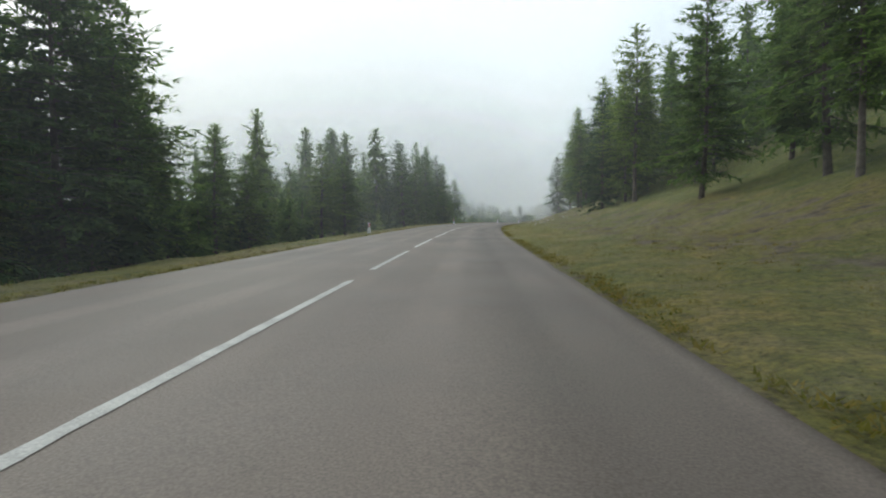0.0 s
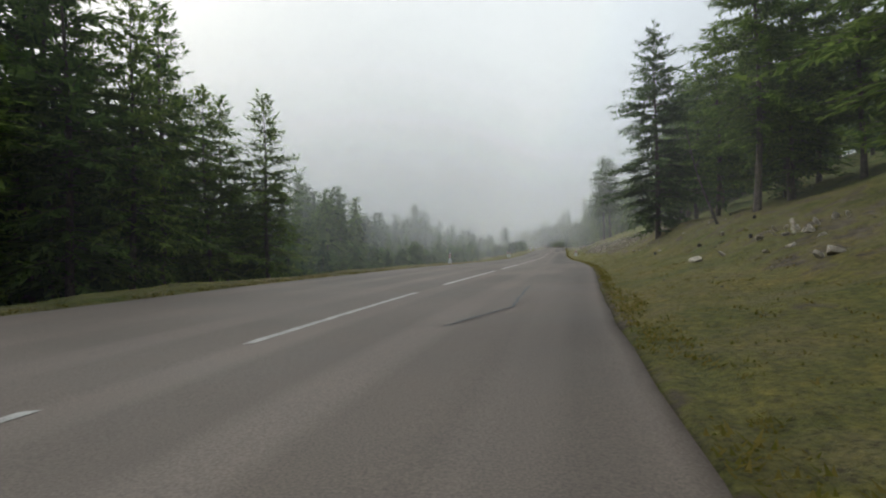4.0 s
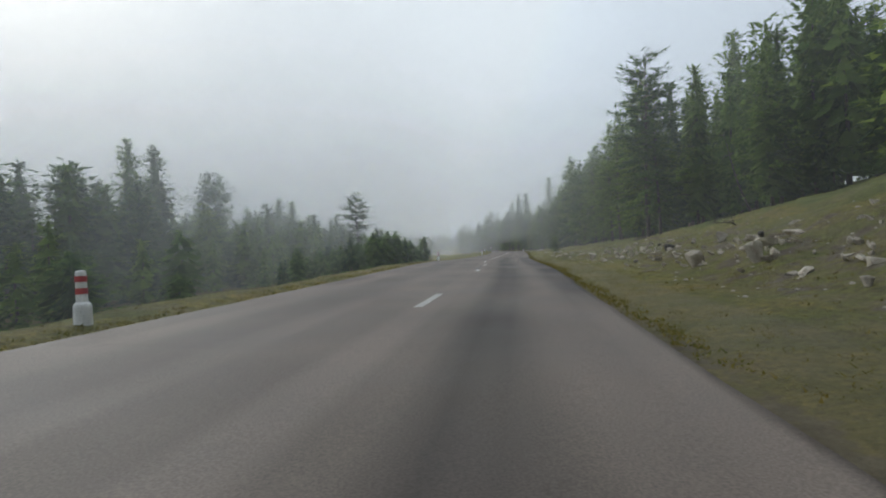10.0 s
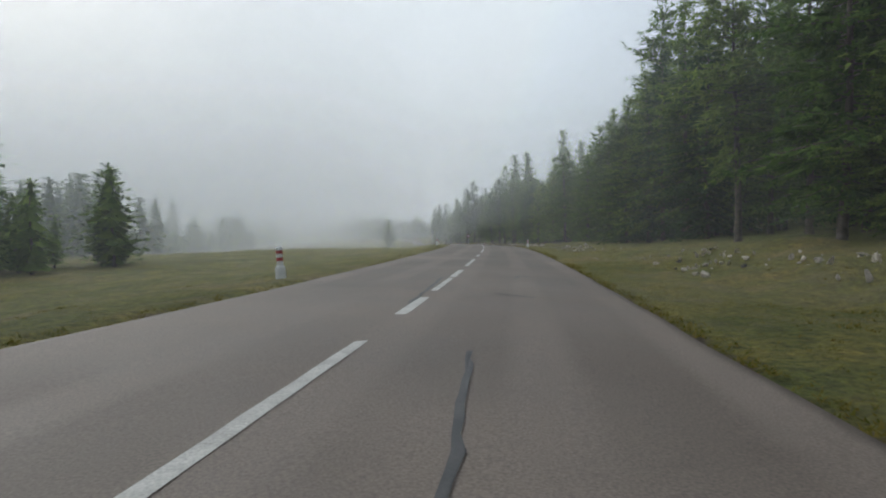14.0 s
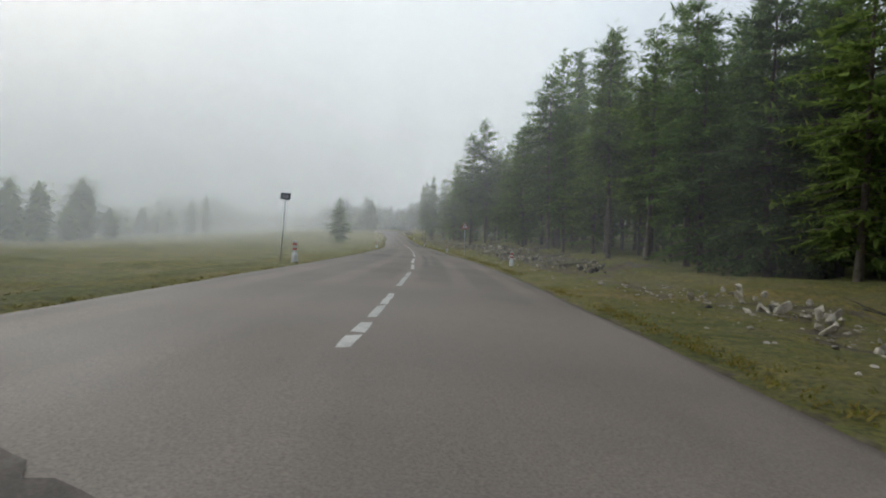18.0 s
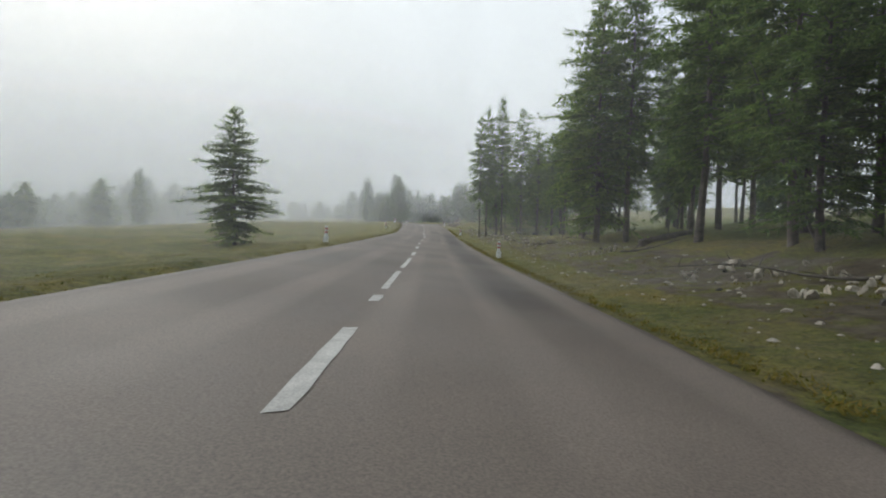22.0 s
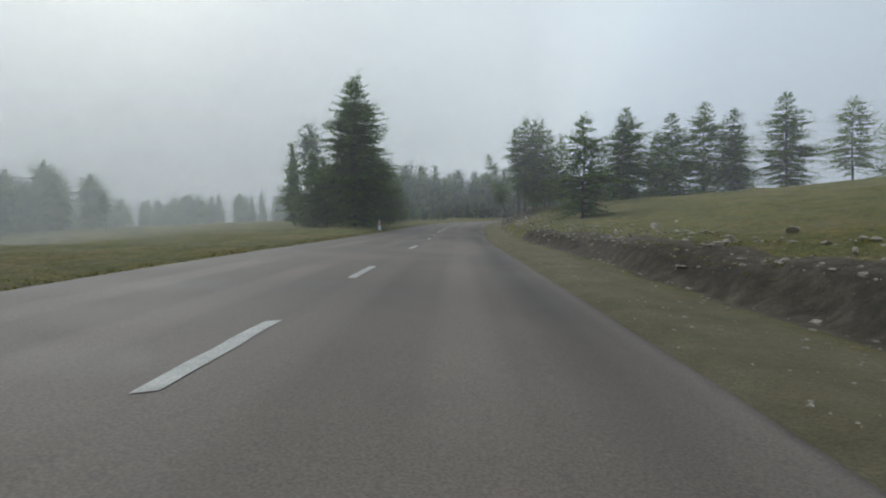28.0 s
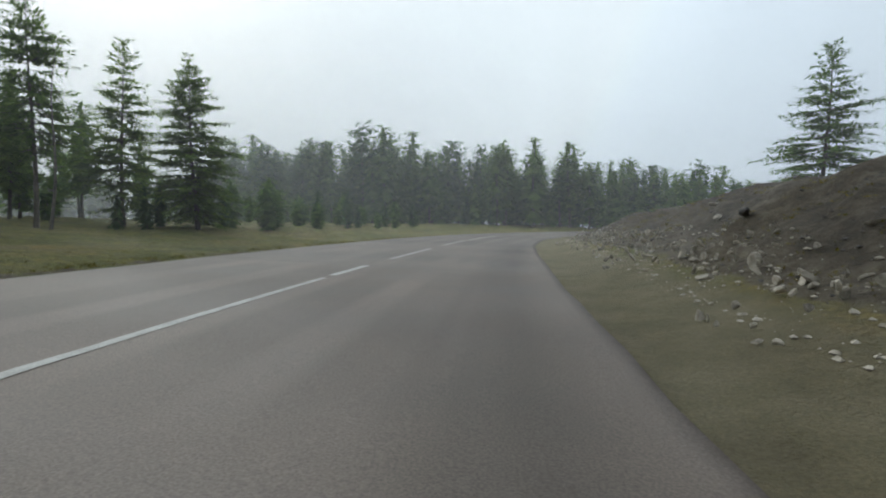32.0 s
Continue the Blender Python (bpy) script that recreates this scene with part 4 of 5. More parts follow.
def mass(name, stand):
    """Many trees of a deep wood as one body."""
    verts, faces, mats, n = [], [], [], 0
    for x, y, h, kind, az, wide, v in stand:
        tv, tf, cv, cf = far_tree(kind, v, 0.36 if name in ("meadow_edge_forest", "undergrowth", "bend_forest", "river_forest", "valley_forest", "roadside_clump") else 0.42, h < 8)
        s = h / TALL
        w = s ** 0.75 * wide
        z = land(x, y)
        c, sn = math.cos(az), math.sin(az)
        for vv, ff, mi in ((tv, tf, 0), (cv, cf, 1 if kind not in ("spruce", "pine") else 2)):
            p = np.stack([(vv[:, 0] * c - vv[:, 1] * sn) * w + x, (vv[:, 0] * sn + vv[:, 1] * c) * w + y, vv[:, 2] * s + z], 1)
            verts.append(p)
            faces += [tuple(int(k) + n for k in q) for q in ff]
            mats += [mi] * len(ff)
            n += len(vv)
    me = mesh_of(name, np.concatenate(verts), faces, None)
    for m in (BARK, LARCH, SPRUCE):
        me.materials.append(m)
    me.polygons.foreach_set("material_index", mats)
    tagged(new(name, me), "deep green conifer forest, dense and misty", "forest", kind="stuff")


GREEN = ("larch", "larch", "tall_larch", "larch", "tall_larch", "spruce")
DARK = ("spruce", "larch", "larch", "larch", "fir")
for y, d, h, kind in ((33, -19.5, 18.5, "fir"), (37, -21, 15, "larch"), (42, -18.5, 10.5, "larch"), (46, -17.5, 8.5, "fir"), (203, 23.5, 17, "airy"), (372, 17.5, 8.2, "larch"), (63, -16.5, 11.5, "larch"), (66, -14.5, 10, "fir"), (132, 17, 17, "larch"), (146, 17.5, 17.5, "larch"), (119, 18, 17, "larch"), (156, 16, 16, "tall_larch")):
    tree(*scatter(y, d), tall=h, kind=kind, wide=1.15)
forest(184, 200, 20, 33, 20, (16, 20), ("larch", "spruce", "larch", "tall_larch"), gap=2.2, near=26, name="hill_forest")
forest(30, 84, 17, 30, 13, (13, 16.5), GREEN, gap=2.4, near=24, name="hill_forest")
forest(190, 210, -34, -46, 9, (14, 18), ("larch", "spruce", "pine"), gap=2.4, near=5, name="river_forest", wide=(1.1, 1.3))
forest(398, 426, 17.5, 26, 8, (18, 21), GREEN, gap=2.4, near=24, name="hill_forest")
forest(30, 66, -17, -30, 44, (2.5, 6), ("spruce", "fir", "larch"), gap=1.6, near=5, name="valley_forest", wide=(1.2, 1.6))
forest(80, 112, -26, -60, 30, (9, 14), ("larch", "airy", "fir", "airy"), near=22, name="valley_forest")
forest(108, 142, -16, -60, 62, (13, 18.5), DARK, near=22, name="valley_forest")
forest(18, 37, -18, -48, 34, (14, 20), DARK, near=22, name="valley_forest", wide=(1.0, 1.3))
forest(38, 60, -30, -62, 26, (11, 15), DARK, near=10, name="valley_forest", wide=(1.0, 1.3))
forest(16, 62, -20, -50, 34, (5, 9), ("spruce", "fir"), gap=1.8, near=10, name="valley_forest", wide=(1.1, 1.4))
forest(97, 145, -17, -32, 44, (4, 8), ("spruce", "fir", "spruce"), gap=1.7, near=5, name="valley_forest", wide=(1.15, 1.5))
forest(0, 172, 17, 70, 120, (13, 18), GREEN, near=23, name="hill_forest")
forest(172, 235, 24, 70, 45, (14, 19), GREEN, name="hill_forest")
forest(236, 300, 22.5, 72, 60, (12, 16.5), GREEN, near=24, name="hill_forest")
forest(296, 410, 19, 70, 110, (16, 23), GREEN, near=23, name="hill_forest")
forest(415, 452, 22, 46, 16, (16, 21), ("larch", "tall_larch", "spruce"), near=23, name="hill_forest")
EDGE = ("tall_larch", "tall_larch", "larch", "airy", "airy")
forest(405, 468, 15.5, 34, 52, (12, 18), ("larch", "larch", "fir", "tall_larch", "spruce"), near=23, lean_in=1.2, gap=2.6, name="hill_forest")
forest(468, 500, 14.5, 34, 26, (13, 20), ("larch", "tall_larch", "tall_larch", "airy", "larch"), near=23, lean_in=1.2, gap=2.6, name="hill_forest")
forest(498, 534, 14, 30, 24, (16, 22), ("airy", "tall_larch", "airy", "tall_larch", "larch"), near=23, lean_in=1.3, gap=2.4, name="hill_forest")
forest(534, 575, 13.5, 34, 17, (14, 20), EDGE, near=23, lean_in=1.3, gap=3.2, name="hill_forest")
forest(575, 612, 14, 45, 15, (13, 20), ("tall_larch", "airy", "airy", "larch", "airy"), near=24, name="hill_forest")
forest(609, 624, 16.0, 28, 6, (15, 20), ("airy", "tall_larch", "airy", "airy", "tall_larch"), gap=2.6, near=24, lean_in=1.2, name="hill_forest")
forest(625, 645, 13.5, 30, 12, (9, 14), ("larch", "fir"), gap=2.6, near=24, name="hill_forest")
forest(405, 534, 32, 75, 28, (16, 22), GREEN, near=10, name="hill_forest")
forest(534, 640, 34, 75, 18, (11, 16), GREEN, near=10, name="hill_forest")
forest(150, 205, -30, -75, 44, (12, 17), ("larch", "larch", "fir", "spruce"), name="river_forest", wide=(1.15, 1.5))
forest(205, 250, -46, -80, 30, (12, 16), ("larch", "fir", "spruce"), name="river_forest", wide=(1.15, 1.5))
forest(250, 330, -50, -85, 50, (14, 19), ("pine", "larch", "larch", "spruce"), name="river_forest", wide=(1.15, 1.5))
forest(330, 395, -46, -85, 50, (10, 16), ("spruce", "fir", "larch", "spruce"), name="river_forest", wide=(1.15, 1.5))
forest(308, 336, -11.5, -30, 44, (2.6, 5.2), ("broad", "broad", "spruce"), gap=1.6, near=5, name="river_forest", wide=(1.0, 1.35))
forest(148, 300, -24, -44, 100, (3.5, 7.5), ("broad", "spruce", "broad"), gap=1.9, near=5, name="river_forest", wide=(1.2, 1.6))
forest(150, 400, -34, -52, 90, (5, 11), ("spruce", "fir", "larch"), gap=2.0, near=10, name="river_forest", wide=(1.15, 1.5))
forest(395, 480, -74, -115, 60, (12, 17), ("spruce", "fir", "larch"), name="river_forest", wide=(1.15, 1.5))
forest(500, 700, -75, -170, 80, (6, 13), ("broad", "broad", "fir", "broad"), gap=4, lean_in=1.0, name="meadow_edge_forest", wide=(1.1, 1.5))
forest(700, 800, -105, -180, 46, (10, 15), ("broad", "broad", "fir"), gap=4, lean_in=1.0, name="meadow_edge_forest", wide=(1.3, 1.7))
forest(790, 850, -140, -190, 20, (11, 15), ("broad", "broad", "fir"), gap=4, lean_in=1.0, name="meadow_edge_forest", wide=(1.3, 1.7))
forest(770, 800, -24, -36, 10, (7, 10), ("airy", "larch", "tall_larch"), gap=3.4, near=30, name="roadside_clump")
forest(745, 830, -15, -28, 56, (2.2, 4.6), ("broad", "broad", "spruce"), gap=1.5, near=5, name="roadside_clump")
for y0, y1, d0, d1, count in ((60, 170, 26, 44, 26), (236, 300, 24, 40, 18), (300, 405, 24, 40, 26)):
    forest(y0, y1, d0, d1, count, (2.2, 6.5), ("spruce", "fir", "larch"), gap=1.5, near=5, lean_in=1.0, name="undergrowth")
deep = []
for _ in range(420):
    x, y = wood.uniform(-25, 150), 866 + 70 * wood.random() ** 1.8
    if lateral(x, y)[1] < -7 or y > 885:
        low = wood.random() < 0.58
        deep.append((x, y, (wood.uniform(6, 13) if low else wood.uniform(14, 21)) - max(0, (x - 25) * 0.085), ("spruce", "fir")[int(wood.integers(0, 2))] if low else ("pine", "tall_larch", "larch", "tall_larch")[int(wood.integers(0, 4))], wood.uniform(0, 6.28), 1.3, int(wood.integers(0, 3))))
for k in range(84):
    x, y = -22 + 2.0 * k + wood.normal(0, 0.5), 874 + wood.normal(0, 3.0)
    if lateral(x, y)[1] < -9 or y > 885 or x > 75:
        deep.append((x, y, wood.uniform(14.5, 18) - max(0, (x - 25) * 0.085), ("larch", "spruce", "fir")[int(wood.integers(0, 3))], wood.uniform(0, 6.28), 1.25, int(wood.integers(0, 3))))
for k in range(70):
    # a low dark treeline closing the valley
    deep.append((-170 + 2.2 * k + wood.normal(0, 1.0), 885 + wood.normal(0, 7.0), wood.uniform(10, 14.5), ("broad", "spruce", "larch")[int(wood.integers(0, 3))], wood.uniform(0, 6.28), 1.4, int(wood.integers(0, 3))))
mass("bend_forest", deep)


# ---- mist ----
def make_mist_banks():
    """Thin veils of fog across the valley, thinner upwards, with a clear passage in the driven lane."""
    side = np.array([0.5, 1.0, 1.9, 3.5, 7, 10, 15, 22, 32, 46, 65, 95, 140, 200, 300, 420])
    cols = np.concatenate([-side[::-1], side])
    up = np.array([-14, -6, -2, -0.4, 0.6, 2.2, 2.8, 3.9, 8, 13, 20, 30, 45, 65, 95], float)
    mid = len(side)
    for s in range(10, 990, MIST_STEP):
        if s < len(LINE) - 60:
            lane = float(np.interp(KEY_Y[s], LANE_Y, LANE))
            o, n = LINE[s].copy(), np.array([*NRM[s]])
            o[:2] += n * lane
        else:
            o, n = np.array([60.0, s - 8.0, -1.6]), np.array([1.0, 0.0])
        start = float(np.interp(KEY_Y[min(s, len(LINE) - 1)], [60, 120, 220, 390, 450, 630, 680, 850], [0.5, 0.6, 0.75, 0.85, 1.05, 1.05, 0.78, 0.82]))
        left = float(np.interp(s, [60, 110, 160, 230, 330, 380, 420, 690, 720], [1.3, 1.3, 1.1, 1.0, 1.0, 1.4, 0.6, 0.6, 1.0]))
        verts, thick = [], []
        for z in up:
            for d in cols:
                near = min(max((abs(d) - 1.9) / 2.4, (abs(z - 1.4) - 0.8) / 1.6, 0), 1) if s < 800 else 1.0
                fade = min(1.0, max(0.0, (95 - z) / 70)) ** 1.3
                wisp = 0.8 + 0.4 * noise.noise((d * 0.012, s * 0.03, z * 0.04))
                away = min(1.0, max((abs(d) - 18) / 40, (z - 8) / 22, 0.0))
                wide = (0.62 + 0.38 * away) * (1.0 + left * min(1.0, max(0.0, (-d - 7) / 42))) * (0.55 if s > 690 and d > 12 else 1.0)
                verts.append((o[0] + n[0] * d, o[1] + n[1] * d, o[2] + z))
                edge = 0.0 if abs(d) > 410 else 1.0
                thick.append(max(0.0, MIST_A * fade * wisp * wide * near * edge * start))
        faces = [f for f in grid_faces(len(up), len(cols)) if not (mid - 3 <= f[0] % len(cols) <= mid + 1 and up[f[0] // len(cols)] == 0.6 and s < 800)]
        me = mesh_of("mist_veil", verts, faces, MIST, True, {"thick": thick})
        tagged(new("mist_veil", me), "thin grey-white bank of drifting morning mist", "mist", "mist over the valley", "stuff")


MIST_STEP, MIST_A = 17, 0.10
make_mist_banks()


# ---- roadside ----
def lathe(profile, sides=20):
    v, f = [], []
    for z, r in profile:
        for s in range(sides):
            a = 2 * math.pi * s / sides
            v.append((r * math.cos(a), r * math.sin(a), z))
    for k in range(len(profile) - 1):
        for s in range(sides):
            f.append((k * sides + s, k * sides + (s + 1) % sides, (k + 1) * sides + (s + 1) % sides, (k + 1) * sides + s))
    f.append(tuple(range(sides))[::-1])
    f.append(tuple((len(profile) - 1) * sides + s for s in range(sides)))
    return v, f


def part(name, verts, faces, mat, parent, label="", smooth=False):
    o = new(name, mesh_of(name, verts, faces, mat, smooth))
    o.parent = parent
    return tagged(o, label)


def guide_post():
    e = new("guide_post")
    part("base", *lathe([(-0.15, 0.155), (0.0, 0.155), (0.30, 0.150), (0.36, 0.135), (0.40, 0.098)]), WHITE, e, "chipped white concrete foot")
    part("shaft", *lathe([(0.40, 0.097), (0.92, 0.088), (0.955, 0.080), (0.97, 0.05), (0.972, 0.004)]), WHITE, e)
    for z in (0.54, 0.76):
        part("band", *lathe([(z, 0.0985), (z + 0.005, 0.1005), (z + 0.105, 0.0990), (z + 0.11, 0.0965)]), RED, e, "faded red painted band")
    return tagged(e, "white concrete guide post with two red bands beside the road", "guide post", "guide posts along the road")


POSTS = [(51.5, -7.7), (106.8, -6.9), (158, -7.0), (207.6, -6.0), (210.7, -6.7), (261.5, -5.5), (312.2, -5.8), (364.5, -5.2), (420, -5.9), (468.6, -5.3), (518.1, -4.8), (568.0, -5.5), (615.4, -6.1), (662, -6.0), (721.5, -5.9),
         (205.7, 5.9), (208.8, 6.2), (420, 6.4), (478.5, 6.5), (518, 5.0), (567.6, 5.2), (615.2, 5.3), (662, 5.9)]
first = guide_post()
for k, (y, d) in enumerate(POSTS):
    x, yy, _ = place(y, d)
    m = Matrix.Translation((x, yy, LINE[along(y), 2] + float(rise(y, d)[0]))) @ Euler((wood.normal(0, 0.02), wood.normal(0, 0.02), wood.uniform(0, 6.28))).to_matrix().to_4x4()
    if k == 0:
        first.matrix_basis = m
    else:
        copy_thing(first, m)


def rounded_triangle(side, radius, n=5):
    h = side * math.sqrt(3) / 2
    cs = [(-side / 2 + radius * 1.732, radius), (side / 2 - radius * 1.732, radius), (0, h - 2 * radius)]
    pts = []
    for (cx, cz), a0 in zip(cs, (-210, -90, 30)):
        for k in range(n + 1):
            a = radians(a0 + 120 * k / n)
            pts.append((cx + radius * math.cos(a), cz + radius * math.sin(a)))
    return pts


def slab(outline, y0, y1):
    n = len(outline)
    v = [(x, y0, z) for x, z in outline] + [(x, y1, z) for x, z in outline]
    f = [tuple(range(n)), tuple(range(2 * n - 1, n - 1, -1))] + [(k, k + n, (k + 1) % n + n, (k + 1) % n) for k in range(n)]
    return v, f


def bend_sign(x, y, z, face):
    e = new("warning_sign")
    part("pole", *lathe([(-0.9, 0.034), (3.35, 0.034)], 14), STEEL, e, "thin galvanised steel pole", True)
    for zz in (2.90, 3.20):
        part("clamp", *slab([(-0.05, zz), (0.05, zz), (0.05, zz + 0.04), (-0.05, zz + 0.04)], -0.045, 0.035), STEEL, e)
    plate = new("plate", mesh_of("plate", *slab([(px, pz + 2.80) for px, pz in rounded_triangle(1.0, 0.05)], -0.052, -0.046), RED))
    plate.parent = e
    tagged(plate, "red-bordered triangular plate")
    inner = [(px * 0.70, pz * 0.72 + 2.80 + 0.105) for px, pz in rounded_triangle(1.0, 0.035)]
    part("face", *slab(inner, -0.056, -0.053), WHITE, plate, "white sign face")
    arrow = [(-0.10, 2.96), (-0.04, 2.96), (-0.04, 3.10), (-0.015, 3.165), (0.085, 3.225), (0.055, 3.28), (-0.065, 3.205), (-0.10, 3.11)]
    part("arrow", *slab(arrow, -0.060, -0.057), BLACK, plate, "black right-bend arrow")
    e.matrix_world = Matrix.Translation((x, y, z)) @ Matrix.Rotation(face, 4, "Z") @ Matrix.Scale(0.89, 4)
    return tagged(e, "triangular red and white bend warning sign on a steel pole", "road sign")


bend_sign(65.5, 501.2, -1.64, radians(3))


def kilometre_sign(x, y, z):
    e = new("small_sign")
    part("pole", *lathe([(-0.3, 0.028), (3.3, 0.024)], 12), STEEL, e, "grey steel pole", True)
    part("plate", *slab([(-0.26, 3.15), (0.26, 3.15), (0.26, 3.50), (-0.26, 3.50)], -0.04, -0.03), SLATE, e, "dark weathered plate")
    for k in range(3):
        part("mark", *slab([(-0.15 + 0.11 * k, 3.24), (-0.07 + 0.11 * k, 3.24), (-0.07 + 0.11 * k, 3.41), (-0.15 + 0.11 * k, 3.41)], -0.044, -0.041), STEEL, e, "pale unreadable mark")
    e.matrix_world = Matrix.Translation((x, y, z)) @ Matrix.Rotation(radians(4), 4, "Y")
    return tagged(e, "small dark rectangular sign on a leaning steel pole in the meadow", "road sign")


sx, sy, _ = place(472.0, -6.8)
kilometre_sign(sx, sy, land(sx, sy))


# ---- stones, dead wood and grass ----
litter = np.random.default_rng(23)


def stone_mesh(seed, mat, flat=0.7, rounds=2):
    """A rough, edged stone about one metre across."""
    g = np.random.default_rng(seed)
    bm = bmesh.new()
    bmesh.ops.create_icosphere(bm, subdivisions=rounds, radius=0.5)
    cuts = [(Vector(g.normal(0, 1, 3)).normalized(), g.uniform(0.12, 0.33)) for _ in range(8)]
    for v in bm.verts:
        for n, lim in cuts:
            over = v.co.dot(n) - lim
            if over > 0:
                v.co -= n * over
        v.co += v.co.normalized() * 0.05 * noise.noise(v.co * 4 + Vector((seed, 0, 0)))
        v.co.z *= flat
    me = bpy.data.meshes.new("stone")
    bm.to_mesh(me)
    bm.free()
    me.materials.append(mat)
    return me


PALE_STONES = [stone_mesh(k, ROCK, 0.5 + 0.08 * k) for k in range(6)]
DARK_STONES = [stone_mesh(40 + k, DARK_ROCK, 0.6 + 0.08 * k) for k in range(4)]


def stone(x, y, size, pale=True, label="", name="stone", sink=0.25):
    lot = PALE_STONES if pale else DARK_STONES
    o = new(name, lot[int(litter.integers(0, len(lot)))])
    s = np.array([1, litter.uniform(0.6, 1.0), litter.uniform(0.7, 1.1)]) * size
    o.matrix_world = Matrix.Translation((x, y, land(x, y) + size * (0.32 - sink))) @ Euler((litter.normal(0, 0.25), litter.normal(0, 0.25), litter.uniform(0, 6.28))).to_matrix().to_4x4() @ Matrix.Diagonal((*s, 1))
    big = "boulder" if size > 0.9 else "stone"
    return tagged(o, label or ("pale grey-tan " if pale else "dark mossy ") + big + " half sunk in the grassy bank", "stone", "stones on the bank")


def stones(y0, y1, d0, d1, count, size, pale=0.8):
    for _ in range(int(count * 0.47)):
        y = litter.uniform(y0, y1)
        x, yy = scatter(y, litter.uniform(d0, d1))
        big, light = litter.uniform(*size) * (1.6 if litter.random() < 0.1 else 0.8), litter.random() < pale
        if big > 0.42:
            stone(x, yy, big, light)
        else:
            LOOSE.append((x, yy, big, light))


def loose_stones(lot, mat, label):
    """The small stones of the bank, strewn singly, as one body."""
    verts, faces = [], []
    for x, y, size, light in LOOSE:
        if light != (mat is ROCK):
            continue
        me = lot[int(litter.integers(0, len(lot)))]
        turn = Euler((litter.normal(0, 0.3), litter.normal(0, 0.3), litter.uniform(0, 6.28))).to_matrix()
        foot = Vector((x, y, land(x, y) + 0.10 * size))
        n = len(verts)
        verts += [foot + turn @ (v.co * size) for v in me.vertices]
        faces += [tuple(k + n for k in f.vertices) for f in me.polygons]
    tagged(new("loose_stones", mesh_of("loose_stones", verts, faces, mat)), label, "stones", kind="stuff")


LOOSE = []


def rubble(name, y0, y1, d0, d1, count, size, mat, label):
    """Small broken stone strewn on the ground, too many to count."""
    verts, faces = [], []
    base = np.array([(0.5, 0, 0), (-0.5, 0.06, 0), (0.05, 0.45, 0.02), (-0.05, -0.45, 0), (0.22, 0.1, 0.24), (-0.2, -0.05, 0.20), (0.0, 0.0, -0.25)])
    tri = [(0, 2, 4), (2, 5, 4), (2, 1, 5), (1, 3, 5), (3, 4, 5), (3, 0, 4), (2, 0, 6), (1, 2, 6), (3, 1, 6), (0, 3, 6)]
    for _ in range(count):
        y = litter.uniform(y0, y1)
        x, yy = scatter(y, litter.uniform(d0, d1))
        s = size[0] + (size[1] - size[0]) * litter.random() ** 2.5
        a = litter.uniform(0, 6.28)
        c, sn = math.cos(a), math.sin(a)
        p = base * (1 + litter.normal(0, 0.18, base.shape)) * s
        n = len(verts)
        z = land(x, yy)
        verts += [(x + q[0] * c - q[1] * sn, yy + q[0] * sn + q[1] * c, z + q[2] + 0.03 * s) for q in p]
        faces += [tuple(k + n for k in t) for t in tri]
    tagged(new(name, mesh_of(name, verts, faces, mat)), label, "rubble", kind="stuff")


stones(86, 122, 8.5, 18, 110, (0.3, 0.75), 0.95)
stones(262, 300, 8.5, 12.5, 110, (0.35, 0.8), 0.95)
stones(716, 752, 8.0, 13, 110, (0.25, 0.6), 0.95)
stones(58, 160, 9.5, 15, 60, (0.2, 0.5), 0.8)
stones(160, 235, 8.5, 14, 70, (0.2, 0.6), 0.85)
stones(232, 300, 8, 14.5, 50, (0.2, 0.6))
stones(258, 300, 8.0, 13.5, 190, (0.25, 0.8), 0.95)
stones(176, 240, 9, 17, 90, (0.25, 0.85), 0.9)
stones(60, 160, 8.5, 14, 90, (0.2, 0.55), 0.85)
stones(365, 382, 8.5, 12.5, 40, (0.2, 0.5), 0.9)
stones(300, 346, 7.5, 15, 46, (0.2, 0.6), 0.7)
stones(346, 395, 8, 14, 16, (0.15, 0.4))
stones(395, 470, 7.6, 11.5, 36, (0.18, 0.5))
stones(470, 560, 7.5, 13, 44, (0.2, 0.55), 0.7)
stones(560, 640, 7.5, 13, 34, (0.2, 0.55), 0.6)
stones(650, 735, 7.8, 11, 60, (0.15, 0.45), 0.85)
stones(650, 740, 11, 22, 14, (0.3, 0.7), 0.9)
stones(728, 760, 7.8, 13, 60, (0.2, 0.6), 0.9)
stones(570, 612, 8, 11, 22, (0.2, 0.6), 0.8)
stones(757, 800, 8.2, 12, 40, (0.2, 0.7), 0.85)
for x, y, size, pale in [(55.6, 695.8, 0.7, True), (57.6, 687.3, 0.75, True), (52.0, 735.6, 1.1, False), (51.6, 745.0, 1.0, True), (50.9, 747.5, 0.9, True), (70.5, 508.4, 1.1, True), (69.6, 511.0, 0.8, True), (71.8, 514.0, 0.9, False),
                         (66.4, 618.5, 1.5, True), (67.6, 620.6, 1.7, True), (66.9, 622.8, 1.3, True), (68.8, 618.9, 1.2, False), (65.6, 621.4, 0.9, True), (68.9, 623.2, 1.1, True), (66.0, 624.6, 0.8, True)]:
    stone(x, y, size, pale)


loose_stones(PALE_STONES, ROCK, "small pale grey-tan stones strewn over the grassy bank")
loose_stones(DARK_STONES, DARK_ROCK, "small dark mossy stones strewn over the grassy bank")


